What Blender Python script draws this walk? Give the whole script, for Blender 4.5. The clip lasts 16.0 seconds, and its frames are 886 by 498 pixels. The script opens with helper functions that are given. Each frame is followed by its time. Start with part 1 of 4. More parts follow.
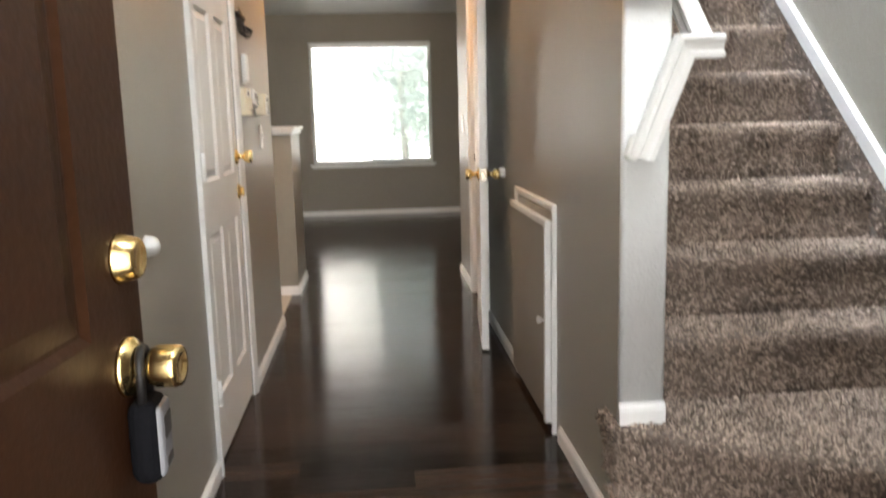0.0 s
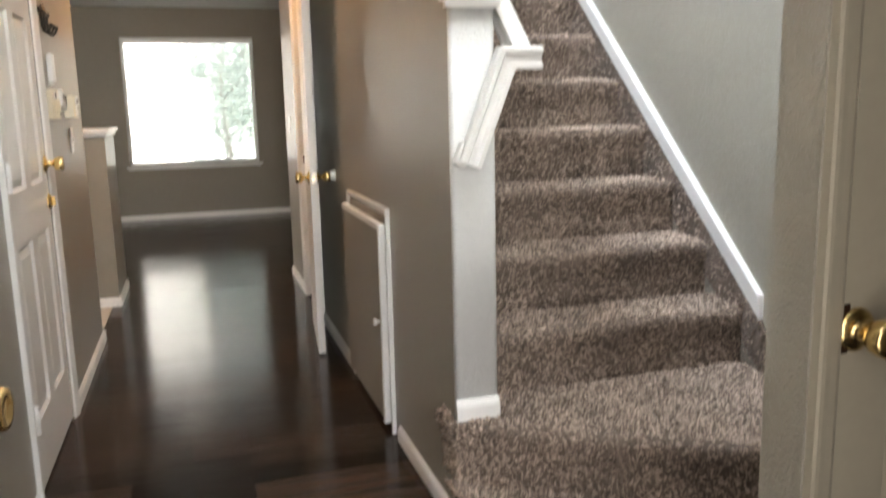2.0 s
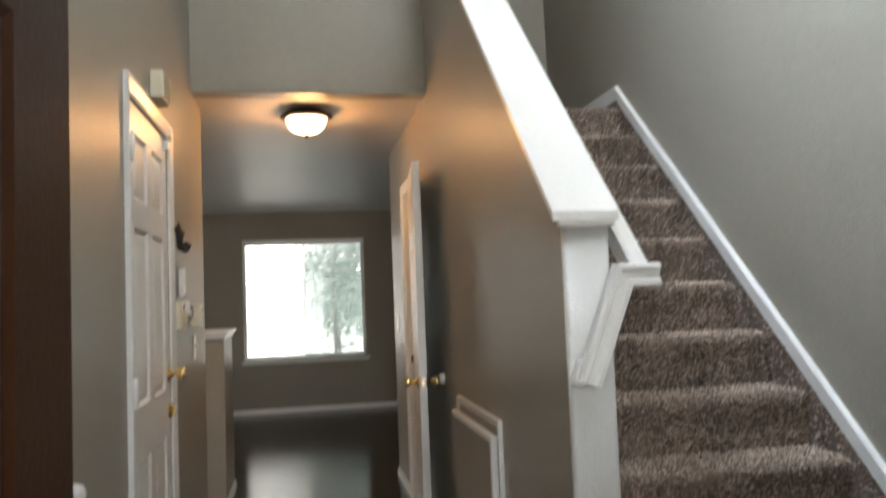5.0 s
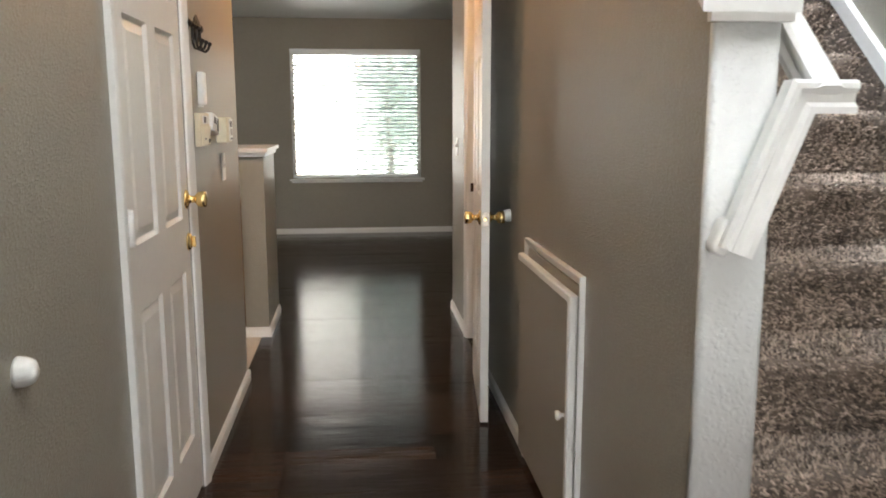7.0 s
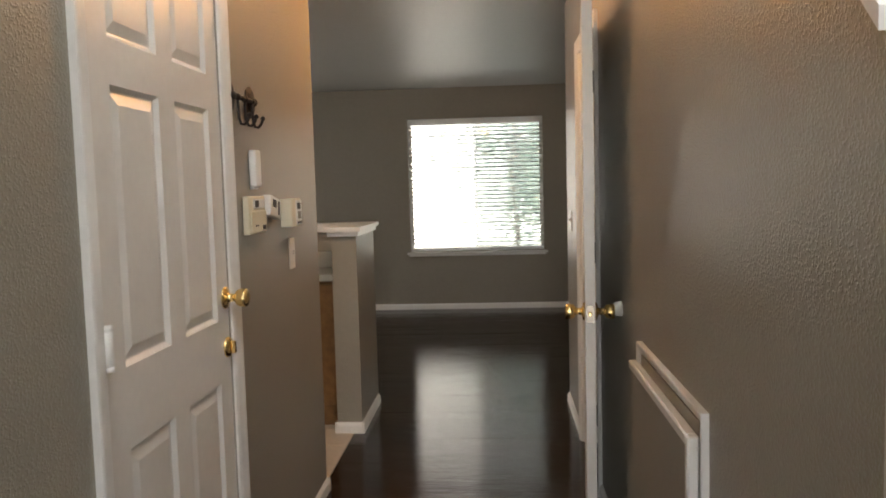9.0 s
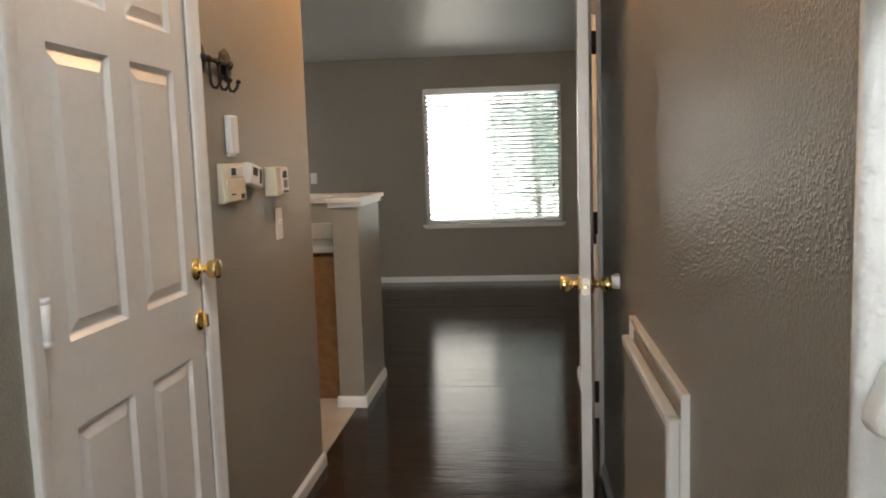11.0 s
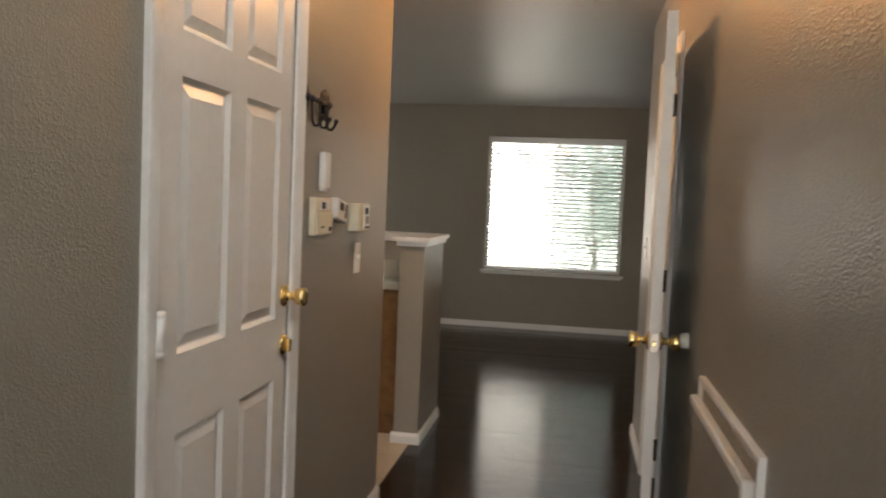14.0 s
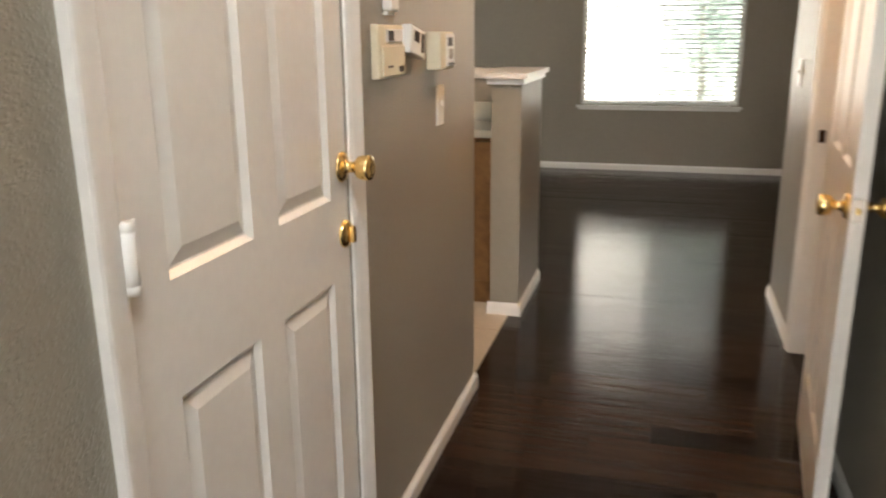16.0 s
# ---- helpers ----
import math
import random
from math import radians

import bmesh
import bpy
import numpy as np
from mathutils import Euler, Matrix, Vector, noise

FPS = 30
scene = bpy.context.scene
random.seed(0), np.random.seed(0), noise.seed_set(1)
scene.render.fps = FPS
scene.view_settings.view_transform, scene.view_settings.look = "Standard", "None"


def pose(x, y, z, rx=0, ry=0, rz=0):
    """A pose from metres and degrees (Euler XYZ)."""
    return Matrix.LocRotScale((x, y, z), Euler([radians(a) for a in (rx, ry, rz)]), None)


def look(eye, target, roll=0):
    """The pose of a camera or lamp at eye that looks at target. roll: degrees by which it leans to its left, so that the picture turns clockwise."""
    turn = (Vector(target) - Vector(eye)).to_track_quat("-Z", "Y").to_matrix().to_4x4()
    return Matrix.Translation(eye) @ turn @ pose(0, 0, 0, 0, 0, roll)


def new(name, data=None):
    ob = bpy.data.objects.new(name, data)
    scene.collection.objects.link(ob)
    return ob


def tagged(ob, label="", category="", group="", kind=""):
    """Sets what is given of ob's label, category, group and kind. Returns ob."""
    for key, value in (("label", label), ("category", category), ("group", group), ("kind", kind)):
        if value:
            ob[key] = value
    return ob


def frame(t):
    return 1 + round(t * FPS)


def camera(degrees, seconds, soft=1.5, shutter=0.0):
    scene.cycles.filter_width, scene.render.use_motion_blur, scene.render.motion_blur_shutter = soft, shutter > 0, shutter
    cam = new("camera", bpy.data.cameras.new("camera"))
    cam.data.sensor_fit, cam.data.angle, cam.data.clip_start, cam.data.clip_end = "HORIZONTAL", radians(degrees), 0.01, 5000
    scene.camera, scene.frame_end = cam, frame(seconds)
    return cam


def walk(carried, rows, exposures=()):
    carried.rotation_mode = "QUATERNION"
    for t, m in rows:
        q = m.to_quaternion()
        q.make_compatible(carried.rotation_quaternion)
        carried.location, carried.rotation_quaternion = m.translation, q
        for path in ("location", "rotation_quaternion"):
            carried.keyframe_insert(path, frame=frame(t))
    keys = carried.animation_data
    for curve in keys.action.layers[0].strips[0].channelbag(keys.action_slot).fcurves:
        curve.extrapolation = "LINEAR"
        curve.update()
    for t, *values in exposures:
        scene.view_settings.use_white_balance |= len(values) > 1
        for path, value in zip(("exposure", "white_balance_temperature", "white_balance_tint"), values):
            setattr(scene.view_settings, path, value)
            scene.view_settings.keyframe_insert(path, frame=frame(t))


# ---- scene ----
cam = camera(58.4, 16.0, soft=1.8, shutter=0.5)
PATH = [
    (0, (0.577, 0.969, 1.222), (0.742, 2.934, 0.887), -1.4),
    (0.5, (0.55, 0.995, 1.221), (0.798, 2.906, 0.683), -2.3),
    (1, (0.546, 0.993, 1.211), (0.84, 2.881, 0.62), -1.3),
    (1.5, (0.548, 0.959, 1.232), (0.956, 2.841, 0.691), -1.7),
    (2, (0.561, 0.954, 1.254), (1.142, 2.835, 0.9), -1.3),
    (2.5, (0.56, 0.945, 1.292), (1.15, 2.854, 1.202), -1.3),
    (3, (0.576, 0.953, 1.329), (1.12, 2.876, 1.417), -2.2),
    (3.5, (0.588, 0.955, 1.348), (1.1, 2.879, 1.542), -2.6),
    (4, (0.58, 0.969, 1.35), (1.064, 2.894, 1.59), -2.7),
    (4.5, (0.562, 0.977, 1.353), (0.99, 2.915, 1.602), -2.8),
    (5, (0.539, 1.001, 1.339), (0.893, 2.966, 1.458), -2.2),
    (5.2, (0.531, 1.018, 1.324), (0.857, 2.991, 1.332), -1.7),
    (7.3, (0.596, 1.737, 1.349), (0.781, 3.701, 1.019), -0.7),
    (7.5, (0.604, 1.817, 1.353), (0.774, 3.787, 1.052), -1.8),
    (8, (0.675, 2.001, 1.368), (0.604, 3.988, 1.143), -1.0),
    (8.2, (0.694, 2.044, 1.379), (0.628, 4.034, 1.194), -1.7),
    (10.3, (0.931, 2.243, 1.365), (0.648, 4.217, 1.214), -1.2),
    (10.5, (0.927, 2.264, 1.355), (0.649, 4.236, 1.172), -1.7),
    (11, (0.926, 2.27, 1.354), (0.716, 4.247, 1.128), -1.8),
    (11.5, (0.925, 2.25, 1.358), (0.789, 4.237, 1.172), 0.2),
    (12, (0.915, 2.201, 1.371), (0.774, 4.192, 1.245), 1.3),
    (12.5, (0.908, 2.177, 1.375), (0.736, 4.168, 1.285), 2.6),
    (13, (0.892, 2.147, 1.366), (0.679, 4.134, 1.278), 3.8),
    (13.5, (0.861, 2.131, 1.359), (0.599, 4.111, 1.256), 3.4),
    (14, (0.843, 2.177, 1.362), (0.512, 4.146, 1.244), 2.4),
    (14.5, (0.842, 2.237, 1.36), (0.347, 4.167, 1.186), -0.5),
    (15, (0.749, 2.357, 1.331), (0.261, 4.268, 0.996), -1.6),
    (15.5, (0.669, 2.553, 1.329), (0.307, 4.446, 0.796), -1.4),
    (16, (0.655, 2.844, 1.34), (0.136, 4.703, 0.814), -0.5),
]
EXPOSURES = [(0, 3.3, 6350, 12), (0.5, 3.22, 6350, 12), (1, 3.38, 6350, 12), (1.5, 3.42, 6400, 12), (2, 3.2, 6450, 12), (2.5, 2.65, 6450, 12), (3, 2.38, 6400, 12), (3.5, 2.2, 6350, 11),
             (4.5, 2.2, 6300, 11), (5.0, 2.4, 6250, 10), (5.2, 2.5, 6250, 10), (7.5, 3.06, 6400, 12), (8, 2.85, 6600, 13), (10.5, 2.5, 6450, 12), (11, 2.7, 6400, 12), (11.5, 2.6, 6500, 13),
             (12.5, 2.4, 6600, 13), (13.5, 2.4, 6650, 13), (14.5, 2.7, 6600, 13), (15, 3.0, 6550, 12), (15.5, 3.3, 6600, 12), (16, 3.3, 6700, 12)]
walk(cam, [(t, look(eye, target, roll)) for t, eye, target, roll in PATH], exposures=EXPOSURES)
SKY, SUN, BULB, DOORLIGHT, HIGHLIGHT, SIDELIGHT, PATIO, CEILGLOW = 0.13, 3.0, 3.60, 2.20, 21.0, 42.0, 0.06, 0.08

# ---- world and light ----
world = bpy.data.worlds.new("overcast_sky")
scene.world = world
world.use_nodes = True
wn = world.node_tree.nodes
sky = wn.new("ShaderNodeTexSky")
sky.sky_type, sky.sun_disc = "NISHITA", False
sky.sun_elevation, sky.sun_rotation = radians(48), radians(200)
wn["Background"].inputs["Strength"].default_value = SKY
pale = wn.new("ShaderNodeHueSaturation")
pale.inputs["Saturation"].default_value = 0.28
world.node_tree.links.new(sky.outputs[0], pale.inputs["Color"])
world.node_tree.links.new(pale.outputs[0], wn["Background"].inputs["Color"])
sun = new("sun", bpy.data.lights.new("sun", "SUN"))
sun.data.energy, sun.data.angle, sun.data.color = SUN, radians(12), (1.0, 0.96, 0.9)
sun.matrix_world = look((-3, -8, 12), (0, 0, 0))
bulb = new("ceiling_bulb", bpy.data.lights.new("ceiling_bulb", "POINT"))
bulb.data.energy, bulb.data.color, bulb.data.shadow_soft_size = BULB, (1.0, 0.46, 0.15), 0.06
bulb.location = (0.594, 5.62, 2.325)


def daylight(name, m, w, h, watts, colour):
    ob = new(name, bpy.data.lights.new(name, "AREA"))
    ob.data.shape, ob.data.size, ob.data.size_y, ob.data.energy, ob.data.color = "RECTANGLE", w, h, watts, colour
    ob.matrix_world = m
    return ob


daylight("entrance_daylight", look((0.615, 0.70, 1.03), (0.615, 3.0, 1.03)), 0.90, 2.0, DOORLIGHT, (1.0, 0.97, 0.93))
# fill lamp added in an unseen kitchen opening to lift the counter
daylight("kitchen_fill_light", look((-3.19, 5.2, 1.55), (0, 5.6, 1.0)), 1.15, 0.95, 1.0, (1.0, 0.95, 0.86))
daylight("patio_daylight", look((-3.27, 8.55, 1.05), (0, 8.0, 1.05)), 1.85, 2.0, PATIO, (1.0, 0.86, 0.66))
# added fill from an unseen high opening, to brighten the stairwell wall
side_fill = daylight("side_fill_light", look((-0.055, 2.45, 4.55), (2.33, 2.55, 3.45)), 1.0, 1.6, SIDELIGHT, (0.77, 0.87, 1.0))
side_fill.data.spread = radians(88)
daylight("front_window_daylight", look((1.72, 0.86, 5.3), (1.65, 3.2, 2.7)), 1.10, 1.9, HIGHLIGHT, (0.94, 0.965, 1.0))


daylight("window_daylight", look((0.576, 10.895, 2.02), (0.576, 9.9, 2.75)), 1.40, 0.05, CEILGLOW, (1.0, 0.98, 0.95))


# ---- materials ----
def material(name, base, rough=0.5, metal=0.0, vary=0.12, scale=3.0, fine=60.0, bump=0.0, bump_scale=200.0, tint=None, coat=0.0, spread=0.0, island=0.0):
    """A surface with two scales of colour change, relief, and uneven gloss."""
    m = bpy.data.materials.new(name)
    m.use_nodes = True
    n, l = m.node_tree.nodes, m.node_tree.links
    b = n["Principled BSDF"]
    b.inputs["Metallic"].default_value = metal
    b.inputs["Coat Weight"].default_value = coat
    co = n.new("ShaderNodeTexCoord")
    big, small = n.new("ShaderNodeTexNoise"), n.new("ShaderNodeTexNoise")
    big.inputs["Scale"].default_value, big.inputs["Detail"].default_value = scale, 4
    small.inputs["Scale"].default_value, small.inputs["Detail"].default_value = fine, 3
    for k in (big, small):
        l.new(co.outputs["Object"], k.inputs["Vector"])
    add = n.new("ShaderNodeMath")
    add.operation = "ADD"
    l.new(big.outputs["Fac"], add.inputs[0]), l.new(small.outputs["Fac"], add.inputs[1])
    last = add.outputs[0]
    if spread:
        oi = n.new("ShaderNodeObjectInfo")
        more = n.new("ShaderNodeMath")
        more.operation, more.inputs[1].default_value, more.inputs[2].default_value = "MULTIPLY_ADD", spread, -spread / 2
        l.new(oi.outputs["Random"], more.inputs[0])
        s2 = n.new("ShaderNodeMath")
        s2.operation = "ADD"
        l.new(last, s2.inputs[0]), l.new(more.outputs[0], s2.inputs[1])
        last = s2.outputs[0]
    if island:
        geo = n.new("ShaderNodeNewGeometry")
        more = n.new("ShaderNodeMath")
        more.operation, more.inputs[1].default_value, more.inputs[2].default_value = "MULTIPLY_ADD", island, -island / 2
        l.new(geo.outputs["Random Per Island"], more.inputs[0])
        s2 = n.new("ShaderNodeMath")
        s2.operation = "ADD"
        l.new(last, s2.inputs[0]), l.new(more.outputs[0], s2.inputs[1])
        last = s2.outputs[0]
    ramp = n.new("ShaderNodeValToRGB")
    half = n.new("ShaderNodeMath")
    half.operation, half.inputs[1].default_value = "MULTIPLY", 0.5
    l.new(last, half.inputs[0]), l.new(half.outputs[0], ramp.inputs["Fac"])
    t = tint or base
    ramp.color_ramp.elements[0].position, ramp.color_ramp.elements[1].position = 0.3, 0.7
    ramp.color_ramp.elements[0].color = (*[c * (1 - vary) for c in base], 1)
    ramp.color_ramp.elements[1].color = (*[min(1, c * (1 + vary)) for c in t], 1)
    l.new(ramp.outputs["Color"], b.inputs["Base Color"])
    ro = n.new("ShaderNodeMapRange")
    ro.inputs["To Min"].default_value, ro.inputs["To Max"].default_value = rough * 0.85, min(1, rough * 1.15)
    l.new(big.outputs["Fac"], ro.inputs["Value"])
    l.new(ro.outputs["Result"], b.inputs["Roughness"])
    if bump:
        tex = n.new("ShaderNodeTexNoise")
        tex.inputs["Scale"].default_value, tex.inputs["Detail"].default_value = bump_scale, 2.5
        l.new(co.outputs["Object"], tex.inputs["Vector"])
        bm_ = n.new("ShaderNodeBump")
        bm_.inputs["Strength"].default_value, bm_.inputs["Distance"].default_value = 1.0, bump
        l.new(tex.outputs["Fac"], bm_.inputs["Height"])
        l.new(bm_.outputs["Normal"], b.inputs["Normal"])
    return m


def plank_material():
    """Dark espresso boards: grain drawn out along x, each board of its own tone, satin varnish."""
    m = material("espresso_wood", (0.0034, 0.0023, 0.0019), 0.17, vary=0.5, scale=2.0, fine=14.0, tint=(0.0300, 0.0182, 0.0128), spread=0.60, island=0.45)
    n, l = m.node_tree.nodes, m.node_tree.links
    co = next(k for k in n if k.type == "TEX_COORD")
    mp = n.new("ShaderNodeMapping")
    mp.inputs["Scale"].default_value = (0.10, 1.6, 1.0)
    l.new(co.outputs["Object"], mp.inputs["Vector"])
    for k in [k for k in n if k.type == "TEX_NOISE"]:
        l.new(mp.outputs["Vector"], k.inputs["Vector"])
    b = n["Principled BSDF"]
    tex = n.new("ShaderNodeTexNoise")
    tex.inputs["Scale"].default_value, tex.inputs["Detail"].default_value = 9.0, 5
    mp2 = n.new("ShaderNodeMapping")
    mp2.inputs["Scale"].default_value = (0.5, 4.6, 1.0)
    l.new(co.outputs["Object"], mp2.inputs["Vector"]), l.new(mp2.outputs["Vector"], tex.inputs["Vector"])
    # worn streaks in the varnish and small dents from hand scraping
    wear = n.new("ShaderNodeTexNoise")
    wear.inputs["Scale"].default_value, wear.inputs["Detail"].default_value = 7.0, 6
    mp3 = n.new("ShaderNodeMapping")
    mp3.inputs["Scale"].default_value = (0.8, 2.4, 1.0)
    l.new(co.outputs["Object"], mp3.inputs["Vector"]), l.new(mp3.outputs["Vector"], wear.inputs["Vector"])
    ro = next(k for k in n if k.type == "MAP_RANGE")
    ro.inputs["From Min"].default_value, ro.inputs["From Max"].default_value = 0.32, 0.68
    ro.inputs["To Min"].default_value, ro.inputs["To Max"].default_value = 0.070, 0.165
    l.new(wear.outputs["Fac"], ro.inputs["Value"])
    b.inputs["Specular IOR Level"].default_value = 0.20
    dent = n.new("ShaderNodeTexVoronoi")
    dent.inputs["Scale"].default_value = 5.5
    l.new(mp3.outputs["Vector"], dent.inputs["Vector"])
    pit = n.new("ShaderNodeMapRange")
    pit.inputs["From Min"].default_value, pit.inputs["From Max"].default_value = 0.0, 0.16
    pit.inputs["To Min"].default_value, pit.inputs["To Max"].default_value = -0.22, 0.0
    l.new(dent.outputs["Distance"], pit.inputs["Value"])
    both = n.new("ShaderNodeMath")
    both.operation = "ADD"
    l.new(tex.outputs["Fac"], both.inputs[0]), l.new(pit.outputs["Result"], both.inputs[1])
    bu = n.new("ShaderNodeBump")
    bu.inputs["Strength"].default_value, bu.inputs["Distance"].default_value = 0.38, 0.004
    l.new(both.outputs[0], bu.inputs["Height"]), l.new(bu.outputs["Normal"], b.inputs["Normal"])
    return m


def glass_material(name, clear=0.9, colour=(1, 1, 1)):
    m = bpy.data.materials.new(name)
    m.use_nodes = True
    n, l = m.node_tree.nodes, m.node_tree.links
    n.remove(n["Principled BSDF"])
    tr, gl, mx = n.new("ShaderNodeBsdfTransparent"), n.new("ShaderNodeBsdfGlossy"), n.new("ShaderNodeMixShader")
    tr.inputs["Color"].default_value = (*[c * clear for c in colour], 1)
    gl.inputs["Roughness"].default_value = 0.02
    fr = n.new("ShaderNodeFresnel")
    fr.inputs["IOR"].default_value = 1.45
    l.new(fr.outputs[0], mx.inputs["Fac"]), l.new(tr.outputs[0], mx.inputs[1]), l.new(gl.outputs[0], mx.inputs[2])
    l.new(mx.outputs[0], n["Material Output"].inputs["Surface"])
    return m


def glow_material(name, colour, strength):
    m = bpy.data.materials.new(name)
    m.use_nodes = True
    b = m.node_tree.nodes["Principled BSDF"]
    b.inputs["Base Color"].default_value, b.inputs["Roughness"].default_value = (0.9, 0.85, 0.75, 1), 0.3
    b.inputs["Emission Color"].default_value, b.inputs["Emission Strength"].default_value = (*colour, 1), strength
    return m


def orange_peel(m, scale, depth):
    """Sprayed texture: flattened droplets over a faint roll."""
    n, l = m.node_tree.nodes, m.node_tree.links
    co = next(k for k in n if k.type == "TEX_COORD")
    cell, roll, drop, add, bu = n.new("ShaderNodeTexVoronoi"), n.new("ShaderNodeTexNoise"), n.new("ShaderNodeMapRange"), n.new("ShaderNodeMath"), n.new("ShaderNodeBump")
    cell.inputs["Scale"].default_value, roll.inputs["Scale"].default_value, roll.inputs["Detail"].default_value = scale, scale * 0.75, 2
    wob = n.new("ShaderNodeVectorMath")
    wob.operation, wob.inputs["Scale"].default_value = "SCALE", 0.012
    stir = n.new("ShaderNodeTexNoise")
    stir.inputs["Scale"].default_value = scale * 0.8
    mixv = n.new("ShaderNodeVectorMath")
    mixv.operation = "ADD"
    l.new(co.outputs["Object"], stir.inputs["Vector"]), l.new(stir.outputs["Color"], wob.inputs[0])
    l.new(co.outputs["Object"], mixv.inputs[0]), l.new(wob.outputs[0], mixv.inputs[1])
    l.new(mixv.outputs[0], cell.inputs["Vector"]), l.new(co.outputs["Object"], roll.inputs["Vector"])
    drop.interpolation_type = "SMOOTHSTEP"
    drop.inputs["From Min"].default_value, drop.inputs["From Max"].default_value = 0.12, 0.62
    drop.inputs["To Min"].default_value, drop.inputs["To Max"].default_value = 1.0, 0.0
    l.new(cell.outputs["Distance"], drop.inputs["Value"])
    add.operation = "ADD"
    l.new(drop.outputs["Result"], add.inputs[0]), l.new(roll.outputs["Fac"], add.inputs[1])
    bu.inputs["Strength"].default_value, bu.inputs["Distance"].default_value = 1.0, depth
    l.new(add.outputs[0], bu.inputs["Height"]), l.new(bu.outputs["Normal"], n["Principled BSDF"].inputs["Normal"])
    return m


PAINT = material("greige_wall_paint", (0.295, 0.268, 0.218), 0.335, vary=0.05, scale=1.3, fine=30)
orange_peel(PAINT, 140, 0.00100)
CEIL = material("ceiling_paint", (0.52, 0.49, 0.445), 0.42, vary=0.05, scale=1.0, fine=25, bump=0.0022, bump_scale=70)
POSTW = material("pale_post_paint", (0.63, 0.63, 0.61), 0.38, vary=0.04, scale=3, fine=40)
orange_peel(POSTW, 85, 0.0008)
TRIM = material("white_trim_paint", (0.80, 0.79, 0.76), 0.30, vary=0.04, scale=4, fine=50, bump=0.0002, bump_scale=160)
# cream at about half strength: the unlit alcove's shade is in this colour
CREAM_SHADED = material("shaded_cream_trim", (0.34, 0.30, 0.225), 0.36, vary=0.05, scale=4, fine=50)
DOORW = material("white_door_paint", (0.76, 0.735, 0.69), 0.34, vary=0.04, scale=3, fine=40, bump=0.0003, bump_scale=120)
BROWN = material("brown_door_paint", (0.036, 0.0145, 0.0062), 0.36, vary=0.3, scale=4, fine=70, bump=0.0005, bump_scale=90)
BRASS = material("polished_brass", (0.86, 0.64, 0.28), 0.21, metal=1.0, vary=0.1, scale=20, fine=200)
BLACK = material("black_iron", (0.008, 0.007, 0.0065), 0.50, metal=0.2, vary=0.3, scale=30, fine=200)
BRONZE = material("oiled_bronze", (0.045, 0.022, 0.012), 0.38, metal=0.7, vary=0.3, scale=20, fine=120)
STEEL = material("dull_steel", (0.35, 0.31, 0.26), 0.35, metal=1.0, vary=0.15, scale=30, fine=200)
PLANK = plank_material()
CARPET = material("brown_carpet", (0.11, 0.086, 0.067), 0.95, vary=0.35, scale=5, fine=90, bump=0.004, bump_scale=170, tint=(0.23, 0.178, 0.143))
PILE = material("carpet_pile_yarn", (0.225, 0.171, 0.133), 0.95, vary=0.52, scale=4.5, fine=60, tint=(0.415, 0.324, 0.256), island=1.0)
CREAM = material("aged_cream_plastic", (0.72, 0.66, 0.50), 0.4, vary=0.05, scale=20, fine=150)
WHITEP = material("white_plastic", (0.78, 0.78, 0.75), 0.35, vary=0.03, scale=20, fine=150)
DARKP = material("dark_plastic", (0.03, 0.026, 0.024), 0.4, vary=0.2, scale=20, fine=150)
BLIND = material("white_blind_vinyl", (0.80, 0.81, 0.80), 0.45, vary=0.03, scale=8, fine=60)
# foliage far paler than real leaves, with the window's glare put into its colour
GLARE_LEAF = material("glare_paled_leaves", (0.32, 0.37, 0.335), 0.5, vary=0.3, scale=1.2, fine=10, tint=(0.40, 0.44, 0.405), island=0.8)
bn, bl = BLIND.node_tree.nodes, BLIND.node_tree.links
tr_, mx_ = bn.new("ShaderNodeBsdfTranslucent"), bn.new("ShaderNodeMixShader")
tr_.inputs["Color"].default_value, mx_.inputs["Fac"].default_value = (0.95, 0.96, 0.95, 1), 0.80
ln, ll = GLARE_LEAF.node_tree.nodes, GLARE_LEAF.node_tree.links
lt_, lx_ = ln.new("ShaderNodeBsdfTranslucent"), ln.new("ShaderNodeMixShader")
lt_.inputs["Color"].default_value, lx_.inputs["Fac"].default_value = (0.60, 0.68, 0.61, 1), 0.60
ll.new(ln["Principled BSDF"].outputs[0], lx_.inputs[1]), ll.new(lt_.outputs[0], lx_.inputs[2]), ll.new(lx_.outputs[0], ln["Material Output"].inputs["Surface"])
bl.new(bn["Principled BSDF"].outputs[0], mx_.inputs[1]), bl.new(tr_.outputs[0], mx_.inputs[2]), bl.new(mx_.outputs[0], bn["Material Output"].inputs["Surface"])
VINYL = material("white_window_vinyl", (0.78, 0.78, 0.76), 0.35, vary=0.03, scale=8, fine=60)
OAK = material("honey_oak", (0.20, 0.095, 0.032), 0.4, vary=0.25, scale=2.5, fine=25, tint=(0.26, 0.13, 0.045))
LAMIN = material("beige_laminate", (0.50, 0.47, 0.39), 0.35, vary=0.1, scale=12, fine=160)
TILE = material("beige_floor_tile", (0.50, 0.42, 0.32), 0.35, vary=0.1, scale=4, fine=40, spread=0.3)
GROUT = material("tile_grout", (0.30, 0.26, 0.21), 0.9, vary=0.1)
SUB = material("dark_subfloor", (0.012, 0.008, 0.006), 0.8, vary=0.2)
CONC = material("porch_concrete", (0.42, 0.40, 0.37), 0.85, vary=0.12, scale=2, fine=50, bump=0.001, bump_scale=90)
